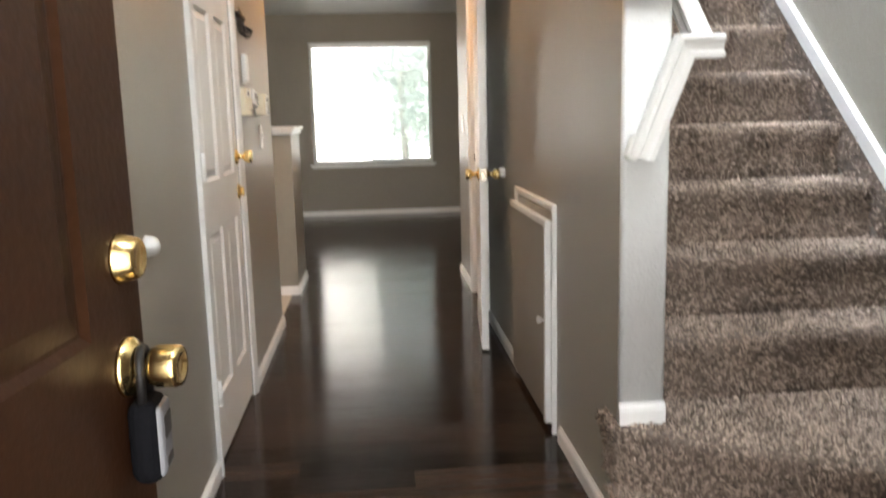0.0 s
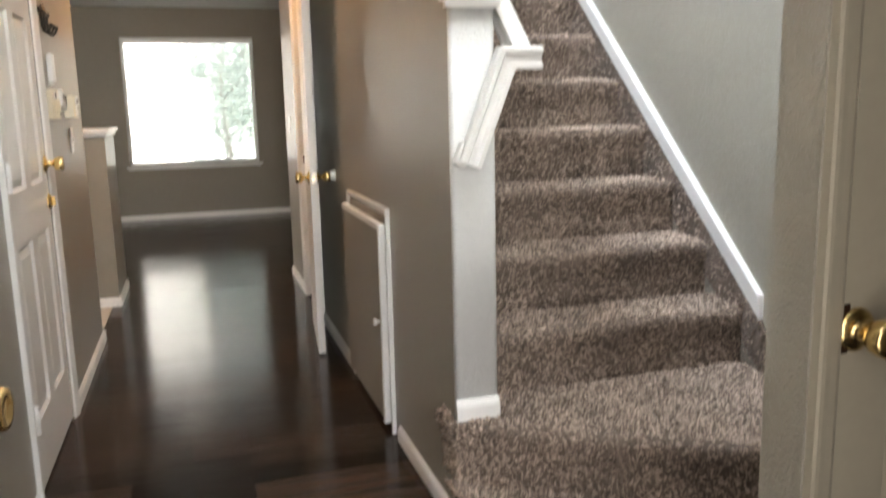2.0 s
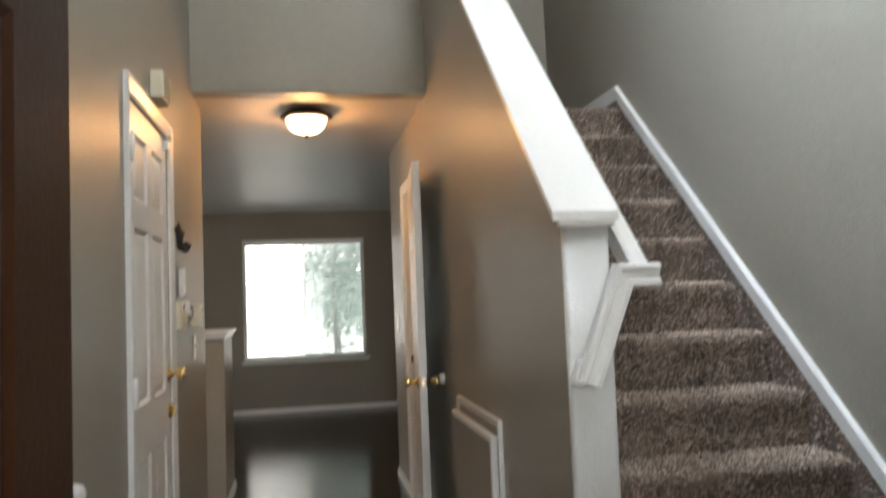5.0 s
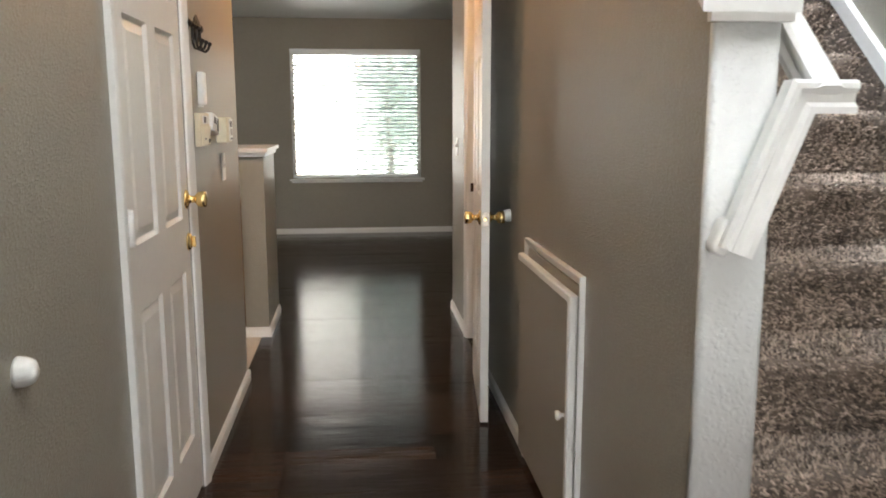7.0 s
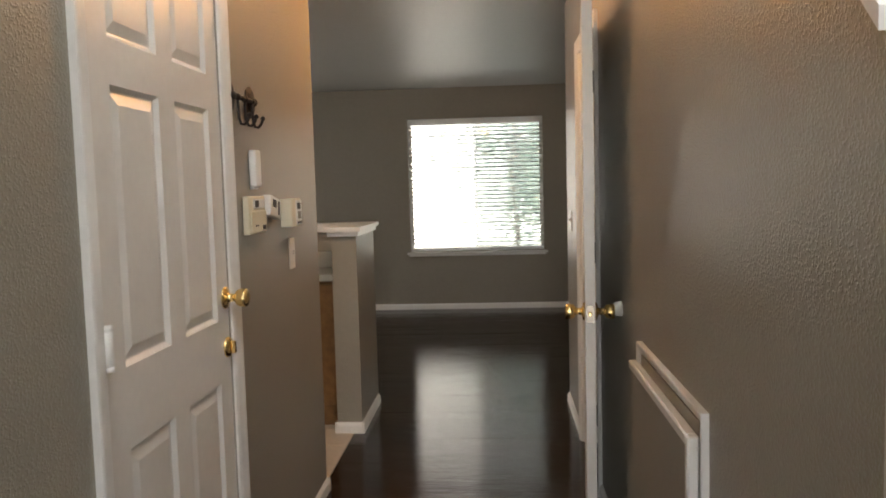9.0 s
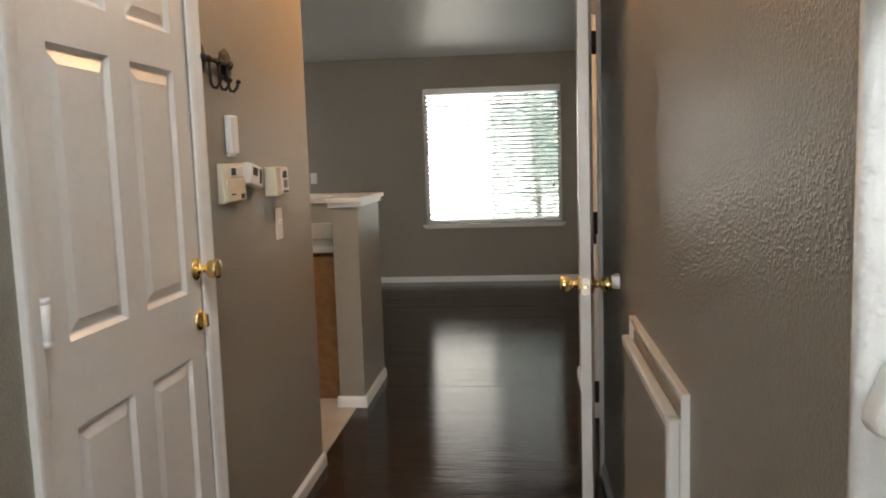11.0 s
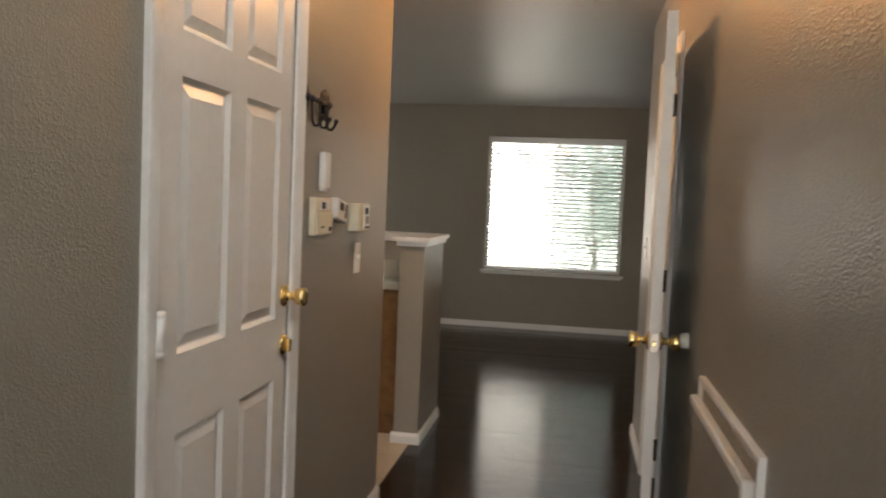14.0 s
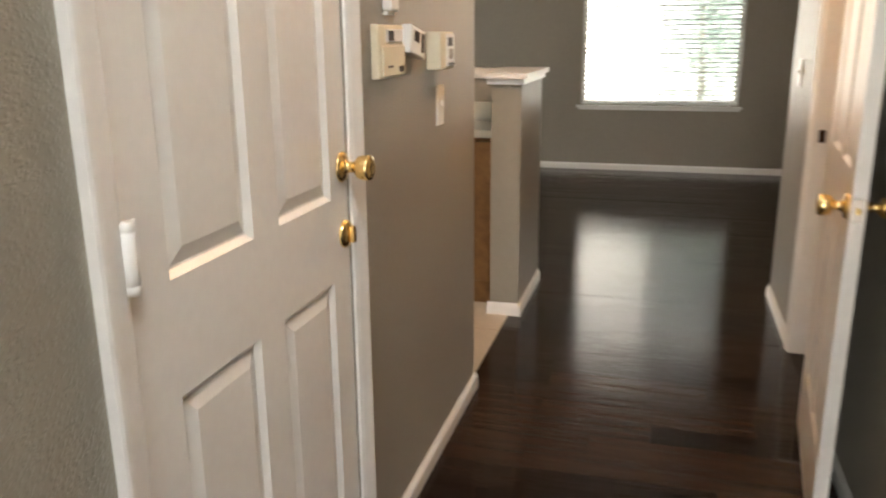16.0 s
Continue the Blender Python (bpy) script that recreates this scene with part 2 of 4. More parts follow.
GRASS = material("ground_cover", (0.52, 0.50, 0.44), 0.95, vary=0.35, scale=0.6, fine=12, bump=0.01, bump_scale=30)
BARK = material("grey_bark", (0.30, 0.27, 0.23), 0.9, vary=0.3, scale=6, fine=40, bump=0.006, bump_scale=25)
RUBBER = material("black_rubber", (0.005, 0.005, 0.006), 0.75, vary=0.2, scale=20, fine=150, bump=0.0006, bump_scale=220)
SILVER = material("silver_grey_plastic", (0.20, 0.20, 0.21), 0.42, vary=0.06, scale=20, fine=150)
for k_, v_ in ((RUBBER, 0.06), (BROWN, 0.22), (PAINT, 0.42)):
    k_.node_tree.nodes["Principled BSDF"].inputs["Specular IOR Level"].default_value = v_
TANV = material("tan_vent_enamel", (0.42, 0.33, 0.245), 0.4, metal=0.1, vary=0.12, scale=10, fine=100)
VENTM = material("bronze_vent_enamel", (0.070, 0.048, 0.035), 0.4, metal=0.2, vary=0.15, scale=10, fine=100)
GLASS = glass_material("window_glass", 0.95)
SCREEN = glass_material("insect_screen_mesh", 0.70, (0.95, 0.99, 1.0))
# emission for the added backdrop panel, standing in for bright sky
BACKDROP_GLOW = glow_material("backdrop_glow", (0.90, 0.955, 1.0), 0.20)
GLOW = glow_material("frosted_lamp_glass", (1.0, 0.66, 0.30), 2.6)


# ---- mesh helpers ----
def box(bm, x0, x1, y0, y1, z0, z1, bev=0.0, seg=1):
    vs = [bm.verts.new((x, y, z)) for x in (x0, x1) for y in (y0, y1) for z in (z0, z1)]
    idx = ((0, 1, 3, 2), (4, 6, 7, 5), (0, 4, 5, 1), (2, 3, 7, 6), (0, 2, 6, 4), (1, 5, 7, 3))
    fs = [bm.faces.new([vs[i] for i in f]) for f in idx]
    if bev:
        es = list({e for f in fs for e in f.edges})
        bmesh.ops.bevel(bm, geom=es, offset=bev, segments=seg, affect="EDGES", profile=0.5)
    return bm


def prism(bm, pts, axis, lo, hi):
    """A polygon of two coordinates pushed along the third axis."""
    def at(p, v):
        return {"x": (v, p[0], p[1]), "y": (p[0], v, p[1]), "z": (p[0], p[1], v)}[axis]
    a, b = [bm.verts.new(at(p, lo)) for p in pts], [bm.verts.new(at(p, hi)) for p in pts]
    n = len(pts)
    fs = [bm.faces.new(a), bm.faces.new(b[::-1])]
    fs += [bm.faces.new((a[(i + 1) % n], a[i], b[i], b[(i + 1) % n])) for i in range(n)]
    bmesh.ops.recalc_face_normals(bm, faces=fs)
    return bm


def lathe(bm, prof, m=Matrix(), n=24):
    """Turn a profile of (radius, height) about the local z axis, set by m."""
    rings = []
    for r, h in prof:
        rings.append([bm.verts.new(m @ Vector((max(r, 1e-4) * math.cos(2 * math.pi * i / n), max(r, 1e-4) * math.sin(2 * math.pi * i / n), h))) for i in range(n)])
    fs = [bm.faces.new((a[i], a[(i + 1) % n], b[(i + 1) % n], b[i])) for a, b in zip(rings, rings[1:]) for i in range(n)]
    fs += [bm.faces.new(rings[0][::-1]), bm.faces.new(rings[-1])]
    for f in fs:
        f.smooth = True
    bmesh.ops.recalc_face_normals(bm, faces=fs)
    return bm


def tube(bm, pts, r, n=10):
    pts = [Vector(p) for p in pts]
    rings = []
    for i, p in enumerate(pts):
        d = (pts[min(i + 1, len(pts) - 1)] - pts[max(i - 1, 0)]).normalized()
        u = d.orthogonal().normalized() if i == 0 else (u - d * u.dot(d)).normalized()
        v = d.cross(u)
        rings.append([bm.verts.new(p + r * (u * math.cos(2 * math.pi * k / n) + v * math.sin(2 * math.pi * k / n))) for k in range(n)])
    fs = [bm.faces.new((a[k], a[(k + 1) % n], b[(k + 1) % n], b[k])) for a, b in zip(rings, rings[1:]) for k in range(n)]
    fs += [bm.faces.new(rings[0][::-1]), bm.faces.new(rings[-1])]
    for f in fs:
        f.smooth = True
    bmesh.ops.recalc_face_normals(bm, faces=fs)
    return bm


def sweep(bm, prof, a, b, up=(0, 0, 1), ma=None, mb=None):
    """A moulding profile of (out, up) drawn from a to b; ma and mb shear its ends into mitres."""
    a, b, up = Vector(a), Vector(b), Vector(up)
    d = (b - a).normalized()
    out = d.cross(up).normalized()
    up = out.cross(d).normalized()
    ra = [bm.verts.new(a + out * p + up * q + d * ((ma or (lambda p, q: 0))(p, q))) for p, q in prof]
    rb = [bm.verts.new(b + out * p + up * q + d * ((mb or (lambda p, q: 0))(p, q))) for p, q in prof]
    n = len(prof)
    fs = [bm.faces.new((ra[i], ra[(i + 1) % n], rb[(i + 1) % n], rb[i])) for i in range(n)]
    fs += [bm.faces.new(ra[::-1]), bm.faces.new(rb)]
    bmesh.ops.recalc_face_normals(bm, faces=fs)
    return bm


def mesh_object(name, bm, mat):
    me = bpy.data.meshes.new(name)
    bm.to_mesh(me)
    bm.free()
    me.materials.append(mat)
    return new(name, me)


def solid(name, bm, mat, label, category, kind="structure", group=""):
    return tagged(mesh_object(name, bm, mat), label, category, group, kind)


def part(name, bm, mat, parent, label=""):
    ob = mesh_object(name, bm, mat)
    ob.parent = parent
    return tagged(ob, label)


def thing(name, m, label, category, group="", kind=""):
    ob = new(name)
    ob.empty_display_size = 0.1
    ob.matrix_world = m
    ob.matrix_basis = m
    return tagged(ob, label, category, group, kind)


def B(*a, **k):
    return box(bmesh.new(), *a, **k)


# ---- plan ----
XR, XK, XS = 1.235, 1.36, 2.33       # hall's right wall, stair side of it, stairwell wall
YF, YC, YB = 0.90, 5.62, 10.91       # front wall, end of hall's left wall, back wall
HALL, TOP = 2.445, 6.8               # hall ceiling, ceiling over entry and stairs
SOF = 5.208                          # wall above the hall's ceiling edge

# ---- walls ----
bm = bmesh.new()
box(bm, -0.12, 0, YF, 1.88, 0, TOP), box(bm, -0.12, 0, 1.88, 3.02, 0, 3.65), box(bm, -0.12, 0, 1.88, 3.02, 5.45, TOP), box(bm, -0.12, 0, 3.02, 3.668, 0, TOP), box(bm, -0.12, 0, 3.668, 4.432, 2.035, TOP), box(bm, -0.12, 0, 4.432, SOF, 0, TOP), box(bm, -0.12, 0, SOF, YC, 0, HALL)
solid("wall_left", bm, PAINT, "greige painted hall wall with orange-peel texture", "wall")
solid("garage_recess", B(-0.25, -0.125, 3.6, 4.5, 0, 2.1), PAINT, "plain closing wall behind the side door", "wall")
# sloped wall beside the stairs, with the doorway at its far end
SL = 0.945
def cap_z(y):
    return 1.548 + SL * (y - 3.03)
bm = bmesh.new()
prism(bm, [(3.05, 0), (5.60, 0), (5.60, cap_z(5.30)), (5.30, cap_z(5.30)), (3.05, cap_z(3.05))], "x", XR, XK)
box(bm, XR, XK, 5.60, 6.30, 2.05, TOP), box(bm, XR, XK, 6.30, 7.08, 0, TOP)
solid("wall_right", bm, PAINT, "greige painted wall beside the stairs, sloped top", "wall")
solid("wall_over_hall", B(-0.119, XR - 0.001, SOF, SOF + 0.12, HALL - 0.002, TOP), PAINT, "greige wall above the hall ceiling edge", "wall")
solid("wall_stairwell", B(XS, XS + 0.12, 1.85, 6.55, 0, TOP), PAINT, "greige stairwell wall", "wall")
solid("wall_landing", B(XK, XS, 6.43, 6.55, 0, TOP), PAINT, "greige wall at the top of the stairs", "wall")
bm = bmesh.new()
box(bm, 1.388, 1.440, 1.85, 1.94, 0, 2.12), box(bm, 1.440, 2.220, 1.85, 1.94, 2.05, 2.12), box(bm, 2.220, XS, 1.85, 1.94, 0, 2.12)
solid("wall_closet", bm, PAINT, "greige wall end beside the closet door", "wall")
solid("wall_entry_side", B(XS, XS + 0.12, YF, 1.8495, 0, TOP), PAINT, "greige entry side wall", "wall")
bm = bmesh.new()
DX0, DX1 = 0.15, 1.08
box(bm, -0.12, DX0, YF - 0.14, YF, 0, TOP), box(bm, DX1, 2.45, YF - 0.14, YF, 0, 2.06)
box(bm, DX0, 2.45, YF - 0.14, YF, 2.06, 4.3), box(bm, DX0, 1.12, YF - 0.14, YF, 4.3, 6.3), box(bm, 2.32, 2.45, YF - 0.14, YF, 4.3, 6.3), box(bm, DX0, 2.45, YF - 0.14, YF, 6.3, TOP)
solid("front_window_shade", B(1.12, 2.32, YF - 0.138, YF - 0.120, 4.3, 6.3), BLIND, "lowered white shade in the high front window", "window shade")
# closes the unseen opening added in the left wall for the fill lamp
solid("side_fill_shade", B(-0.119, -0.105, 1.88, 3.02, 3.65, 5.45), BLIND, "white shade closing the added side opening, unseen", "window shade")
solid("wall_front", bm, PAINT, "greige front wall around the entrance", "wall")
WX0, WX1, WZ0, WZ1 = -0.165, 1.318, 0.645, 2.11
bm = bmesh.new()
box(bm, -3.2, WX0, YB, YB + 0.16, 0, HALL + 0.05), box(bm, WX1, 4.5, YB, YB + 0.16, 0, HALL + 0.05)
box(bm, WX0, WX1, YB, YB + 0.16, 0, WZ0), box(bm, WX0, WX1, YB, YB + 0.16, WZ1, HALL + 0.05)
solid("wall_back", bm, PAINT, "greige living room wall around the window", "wall")
bm = bmesh.new()
box(bm, -3.32, -3.2, 3.0, 4.6, 0, HALL + 0.05), box(bm, -3.32, -3.2, 5.8, 7.6, 0, HALL + 0.05), box(bm, -3.32, -3.2, 4.6, 5.8, 0, 1.05), box(bm, -3.32, -3.2, 4.6, 5.8, 2.05, HALL + 0.05), box(bm, -3.32, -3.2, 9.5, YB + 0.16, 0, HALL + 0.05), box(bm, -3.32, -3.2, 7.6, 9.5, 2.06, HALL + 0.05)
solid("patio_curtain", B(-3.31, -3.29, 7.6, 9.5, 0.0, 2.06), BLIND, "closed pale curtain across the patio opening", "curtain")
# shade behind the kitchen fill lamp; this opening is added and out of view
solid("kitchen_fill_shade", B(-3.31, -3.29, 4.6, 5.8, 1.05, 2.05), BLIND, "white shade closing the added kitchen opening, unseen", "window shade")
solid("wall_living_left", bm, PAINT, "greige living room side wall", "wall")
solid("wall_living_right", B(4.5, 4.62, 7.0, YB + 0.16, 0, HALL + 0.05), PAINT, "greige living room side wall", "wall")
solid("wall_living_front", B(XK, 4.5, 6.96, 7.08, 0, HALL + 0.05), PAINT, "greige living room front wall", "wall")
solid("wall_kitchen", B(-3.2, -0.12, 3.0, 3.12, 0, HALL + 0.05), PAINT, "greige kitchen wall", "wall")

# ---- ceilings ----
bm = bmesh.new()
box(bm, 0, XR, SOF + 0.12, YC, HALL, HALL + 0.12), box(bm, -3.2, -0.12, 3.12, YC, HALL, HALL + 0.12), box(bm, -3.2, XR, YC, 7.08, HALL, HALL + 0.12), box(bm, -3.2, 4.5, 7.08, YB, HALL, HALL + 0.12)
solid("ceiling", bm, CEIL, "painted ceiling with knock-down texture", "ceiling")
solid("ceiling_entry", B(-0.12, XS + 0.12, YF - 0.14, 6.55, TOP, TOP + 0.12), CEIL, "high entry ceiling", "ceiling")
solid("ceiling_alcove", B(1.388, XS, YF, 1.94, 2.12, 2.20), CEIL, "low ceiling over the closet alcove", "ceiling")
solid("ceiling_small_room", B(XK, XS, 5.32, 6.43, 2.20, 2.26), CEIL, "low ceiling of the room under the stairs", "ceiling")
solid("wall_under_stairs", B(XK, XS, 5.20, 5.32, 0, 2.26), PAINT, "greige wall under the stairs", "wall")

# ---- floors ----
solid("subfloor", B(-3.2, 4.5, YF - 0.14, YB, -0.06, -0.010), SUB, "dark gap under the floor boards", "floor")
solid("ground", B(-900, 900, -900, 900, -0.30, -0.20), GRASS, "pale dry ground outside the house", "ground")
# unseen roof and side panels, added to cut sky light through the entrance
solid("sky_block_roof", B(-1.5, 3.0, -2.6, YF - 0.1405, 2.62, 2.78), CEIL, "unseen roof panel added to block sky light", "roof")
solid("sky_block_left", B(-0.40, -0.28, -2.6, YF - 0.1405, -0.03, 2.62), BROWN, "unseen brown panel added to block light beside the entrance", "wall")
solid("sky_block_right", B(1.50, 1.62, -2.6, YF - 0.1405, -0.03, 2.62), BROWN, "unseen brown panel added to block light beside the entrance", "wall")
solid("porch", B(-1.5, 3.0, -2.6, YF - 0.14, -0.19, -0.03, bev=0.01), CONC, "grey concrete porch slab", "pavement")
solid("threshold", B(DX0, DX1, YF - 0.14, YF + 0.02, -0.03, 0.012, bev=0.005), STEEL, "dull metal door threshold", "trim")


# ---- mouldings ----
BASE = [(0, 0), (0.013, 0), (0.013, 0.040), (0.010, 0.050), (0.0045, 0.057), (0.0035, 0.063), (0, 0.063)]
def baseboard(name, a, b, label="white painted baseboard"):
    return solid(name, sweep(bmesh.new(), BASE, (*b, 0), (*a, 0)), TRIM, label, "baseboard")


baseboard("baseboard_left_front", (0, 3.606), (0, YF))
baseboard("baseboard_left_far", (0, YC + 0.014), (0, 4.494))
baseboard("baseboard_left_end", (-0.12, YC), (0.014, YC))
baseboard("baseboard_back", (4.5, YB), (-3.2, YB))
baseboard("baseboard_right_near", (XR, 1.97), (XR, 3.735), "white painted baseboard below the carpeted step")
baseboard("baseboard_right_mid", (XR, 4.60), (XR, 5.54))
baseboard("baseboard_right_far", (XR, 6.36), (XR, 7.094))
baseboard("baseboard_right_end", (XR, 7.08), (4.5, 7.08))
baseboard("baseboard_bar_side", (0.02, 7.09), (0.02, 6.456))
baseboard("baseboard_bar_front", (0.034, 6.47), (-0.134, 6.47))
baseboard("baseboard_bar_left", (-0.12, 6.456), (-0.12, 6.60))

CASE = [(0, 0), (0.060, 0), (0.060, 0.016), (0.054, 0.018), (0.044, 0.017), (0.030, 0.014), (0.012, 0.011), (0.004, 0.008), (0, 0.006)]
def casing(name, origin, along, normal, width, height, label, w=0.060, closed=False, mat=None):
    """Three (or four) mitred lengths of moulding round an opening: along is the wall's direction, normal points into the room."""
    o, u, nn = Vector(origin), Vector(along), Vector(normal)
    ob = thing(name, Matrix.Translation(o), label, "door casing", kind="structure")
    def pt(a, h):
        return u * a + Vector((0, 0, h))
    lo = -w if closed else 0
    runs = [("jamb_casing", pt(0, lo), pt(0, height), -u), ("jamb_casing", pt(width, lo), pt(width, height), u), ("head_casing", pt(0, height), pt(width, height), Vector((0, 0, 1)))]
    if closed:
        runs.append(("foot_casing", pt(0, 0), pt(width, 0), Vector((0, 0, -1))))
    for nm, a, b, out in runs:
        bm = bmesh.new()
        d = (b - a).normalized()
        head = abs(d.z) < 0.5
        ra, rb = [], []
        for p, q in CASE:
            p = p * w / 0.060
            ea, eb = (-p, p) if head else (0, p)
            if closed and not head:
                ea = w - p
            ra.append(bm.verts.new(a + out * p + nn * q + d * ea)), rb.append(bm.verts.new(b + out * p + nn * q + d * eb))
        n = len(CASE)
        fs = [bm.faces.new((ra[i], ra[(i + 1) % n], rb[(i + 1) % n], rb[i])) for i in range(n)] + [bm.faces.new(ra[::-1]), bm.faces.new(rb)]
        bmesh.ops.recalc_face_normals(bm, faces=fs)
        part(nm, bm, mat or TRIM, ob)
    return ob


casing("door_casing", (0, 3.668, 0), (0, 1, 0), (1, 0, 0), 0.764, 2.035, "white moulded casing around the side door")
casing("door_casing", (XR, 5.60, 0), (0, 1, 0), (-1, 0, 0), 0.70, 2.035, "white moulded casing around the open doorway")
casing("door_casing", (1.440, 1.85, 0), (1, 0, 0), (0, -1, 0), 0.78, 2.05, "cream moulded casing around the closet door", w=0.048, mat=CREAM_SHADED)


# ---- doors ----
def knob_set(parent, m):
    """A turned brass knob on its rose; local z leaves the door's face."""
    ob = part("door_knob", lathe(bmesh.new(), [(0.033, 0), (0.033, 0.003), (0.030, 0.007), (0.020, 0.010), (0.013, 0.013), (0.0115, 0.030), (0.017, 0.034), (0.0245, 0.040), (0.0265, 0.050), (0.0275, 0.064), (0.025, 0.068), (0.012, 0.070), (0.006, 0.069)], m, 28), BRASS, parent, "polished brass door knob")
    return ob


def thumb_bolt(parent, m):
    rose = part("deadbolt_rose", lathe(bmesh.new(), [(0.031, 0), (0.031, 0.004), (0.027, 0.010), (0.018, 0.013), (0.004, 0.014)], m, 28), BRASS, parent, "brass deadbolt rose")
    bm = bmesh.new()
    box(bm, -0.005, 0.005, -0.019, 0.019, 0.012, 0.027, bev=0.003)
    bm.transform(m)
    part("thumb_turn", bm, BRASS, rose)


def panel_door(name, m, w, h, t, mat, label, cols, rows, faces=(1, -1), kind="", rec=0.012):
    """A moulded six-panel leaf: local x across from the hinge, y through (thickness t, from 0 to -t), z up."""
    ob = thing(name, m, label, "door", kind=kind)
    part("leaf", B(0.001, w - 0.001, -t + rec, -rec, 0.0, h), mat, ob)
    xs = [0] + [v for c in cols for v in c] + [w]
    zs = [0] + [v for r in rows for v in r] + [h]
    for f in faces:
        y0, y1 = (-rec, 0) if f > 0 else (-t, -t + rec)
        bm = bmesh.new()
        for i in range(0, len(xs), 2):
            box(bm, xs[i], xs[i + 1], y0, y1, 0, h)
        for i in range(0, len(zs), 2):
            for c in cols:
                box(bm, c[0], c[1], y0, y1, zs[i], zs[i + 1])
        part("stiles_and_rails", bm, mat, ob)
        for c in cols:
            for r in rows:
                bm = bmesh.new()
                yo, yi, ym = (0.0, -rec, -rec * 0.25) if f > 0 else (-t, -t + rec, -t + rec * 0.25)
                loops = [(0.0, yo), (0.010, yo - f * rec * 0.87), (0.014, yo - f * rec * 0.93), (0.040, ym), (0.044, ym)]
                rings = [[bm.verts.new((x, y, z)) for x, z in ((c[0] + e, r[0] + e), (c[1] - e, r[0] + e), (c[1] - e, r[1] - e), (c[0] + e, r[1] - e))] for e, y in loops]
                fs = [bm.faces.new((a[i], a[(i + 1) % 4], b[(i + 1) % 4], b[i])) for a, b in zip(rings, rings[1:]) for i in range(4)]
                fs.append(bm.faces.new(rings[-1]))
                bmesh.ops.recalc_face_normals(bm, faces=fs)
                part("panel", bm, mat, ob)
    return ob


def hinge(parent, x, y, z, mat=TRIM, r=0.0075, h=0.095):
    bm = lathe(bmesh.new(), [(r, 0), (r, h * 0.12), (r * 0.93, h * 0.125), (r, h * 0.13), (r, h * 0.87), (r * 0.93, h * 0.875), (r, h * 0.88), (r, h)], Matrix.Translation((x, y, z)), 16)
    box(bm, x - 0.003, x + 0.030, y - 0.010, y - 0.006, z + 0.002, z + h - 0.002)
    part("hinge", bm, mat, parent, "painted butt hinge" if mat is TRIM else "dark metal butt hinge")


def facing(axis):
    """Turns local z into the named direction."""
    return Vector(axis).to_track_quat("Z", "Y").to_matrix().to_4x4()


# side door to the garage: hinged at its near end, shut; local x runs along world y, its face 0 looks at the hall
side = panel_door("side_door", pose(-0.004, 3.672, 0.014) @ Matrix(((0, 1, 0, 0), (1, 0, 0, 0), (0, 0, 1, 0), (0, 0, 0, 1))), 0.756, 2.018, 0.04, DOORW,
                  "white six-panel side door, shut, with brass knob and deadbolt", [(0.098, 0.340), (0.434, 0.668)], [(0.222, 0.812), (0.992, 1.594), (1.692, 1.918)], faces=(1,))
knob_set(side, Matrix.Translation((0.732, 0, 1.052)) @ facing((0, 1, 0)))
thumb_bolt(side, Matrix.Translation((0.733, 0, 0.905)) @ facing((0, 1, 0)))
for z in (0.22, 1.005, 1.80):
    hinge(side, -0.002, 0.015, z, r=0.0108)

# door folded back against the right wall, hinged at the doorway's near jamb
ax = Vector((1.136 - 1.203, 4.913 - 5.602, 0)).normalized()
nx = Vector((ax.y, -ax.x, 0))
m_open = Matrix.Translation((1.203, 5.602, 0.012)) @ Matrix(((ax.x, -nx.x, 0, 0), (ax.y, -nx.y, 0, 0), (0, 0, 1, 0), (0, 0, 0, 1)))
swing = panel_door("interior_door", m_open, 0.70, 2.010, 0.035, DOORW, "white six-panel interior door, folded open against the wall",
                   [(0.095, 0.310), (0.390, 0.605)], [(0.222, 0.812), (0.992, 1.594), (1.692, 1.900)])
knob_set(swing, Matrix.Translation((0.640, 0, 0.905)) @ facing((0, 1, 0)))
knob_set(swing, Matrix.Translation((0.640, -0.035, 0.905)) @ facing((0, -1, 0)))
bm = B(0.699, 0.7015, -0.030, -0.005, 0.875, 0.935, bev=0.0008)
part("latch_plate", bm, STEEL, swing, "small metal latch plate")
part("latch_bolt", B(0.700, 0.711, -0.024, -0.012, 0.897, 0.913, bev=0.003), BRASS, swing)
for z in (0.290, 1.012, 1.745):
    bm = lathe(bmesh.new(), [(0.0065, 0), (0.0065, 0.030), (0.0058, 0.031), (0.0065, 0.032), (0.0065, 0.060), (0.0058, 0.061), (0.0065, 0.062), (0.0065, 0.092)], Matrix.Translation((-0.002, 0.0085, z)), 14)
    box(bm, -0.0035, -0.0008, -0.028, 0.030, z, z + 0.092, bev=0.0006)
    part("hinge", bm, BRONZE, swing, "dark metal butt hinge")
bm = bmesh.new()
box(bm, XR, XK, 5.60, 5.605, 0, 2.035), box(bm, XR, XK, 6.295, 6.30, 0, 2.035), box(bm, XR, XK, 5.60, 6.30, 2.035, 2.05), box(bm, 1.29, 1.32, 6.283, 6.295, 0, 2.02), box(bm, 1.29, 1.32, 5.605, 5.617, 0, 2.02)
jamb = solid("door_jamb", bm, TRIM, "white door jamb with stop, open doorway", "door jamb")
sp = part("strike_plate", B(1.250, 1.276, 6.2915, 6.2945, 0.905, 0.955, bev=0.0008), BRONZE, jamb, "dark bronze strike plate")

# brown front door, standing open, hinged at the front wall
fa = Vector((0.098, 0.995, 0)).normalized()
fn = Vector((fa.y, -fa.x, 0))
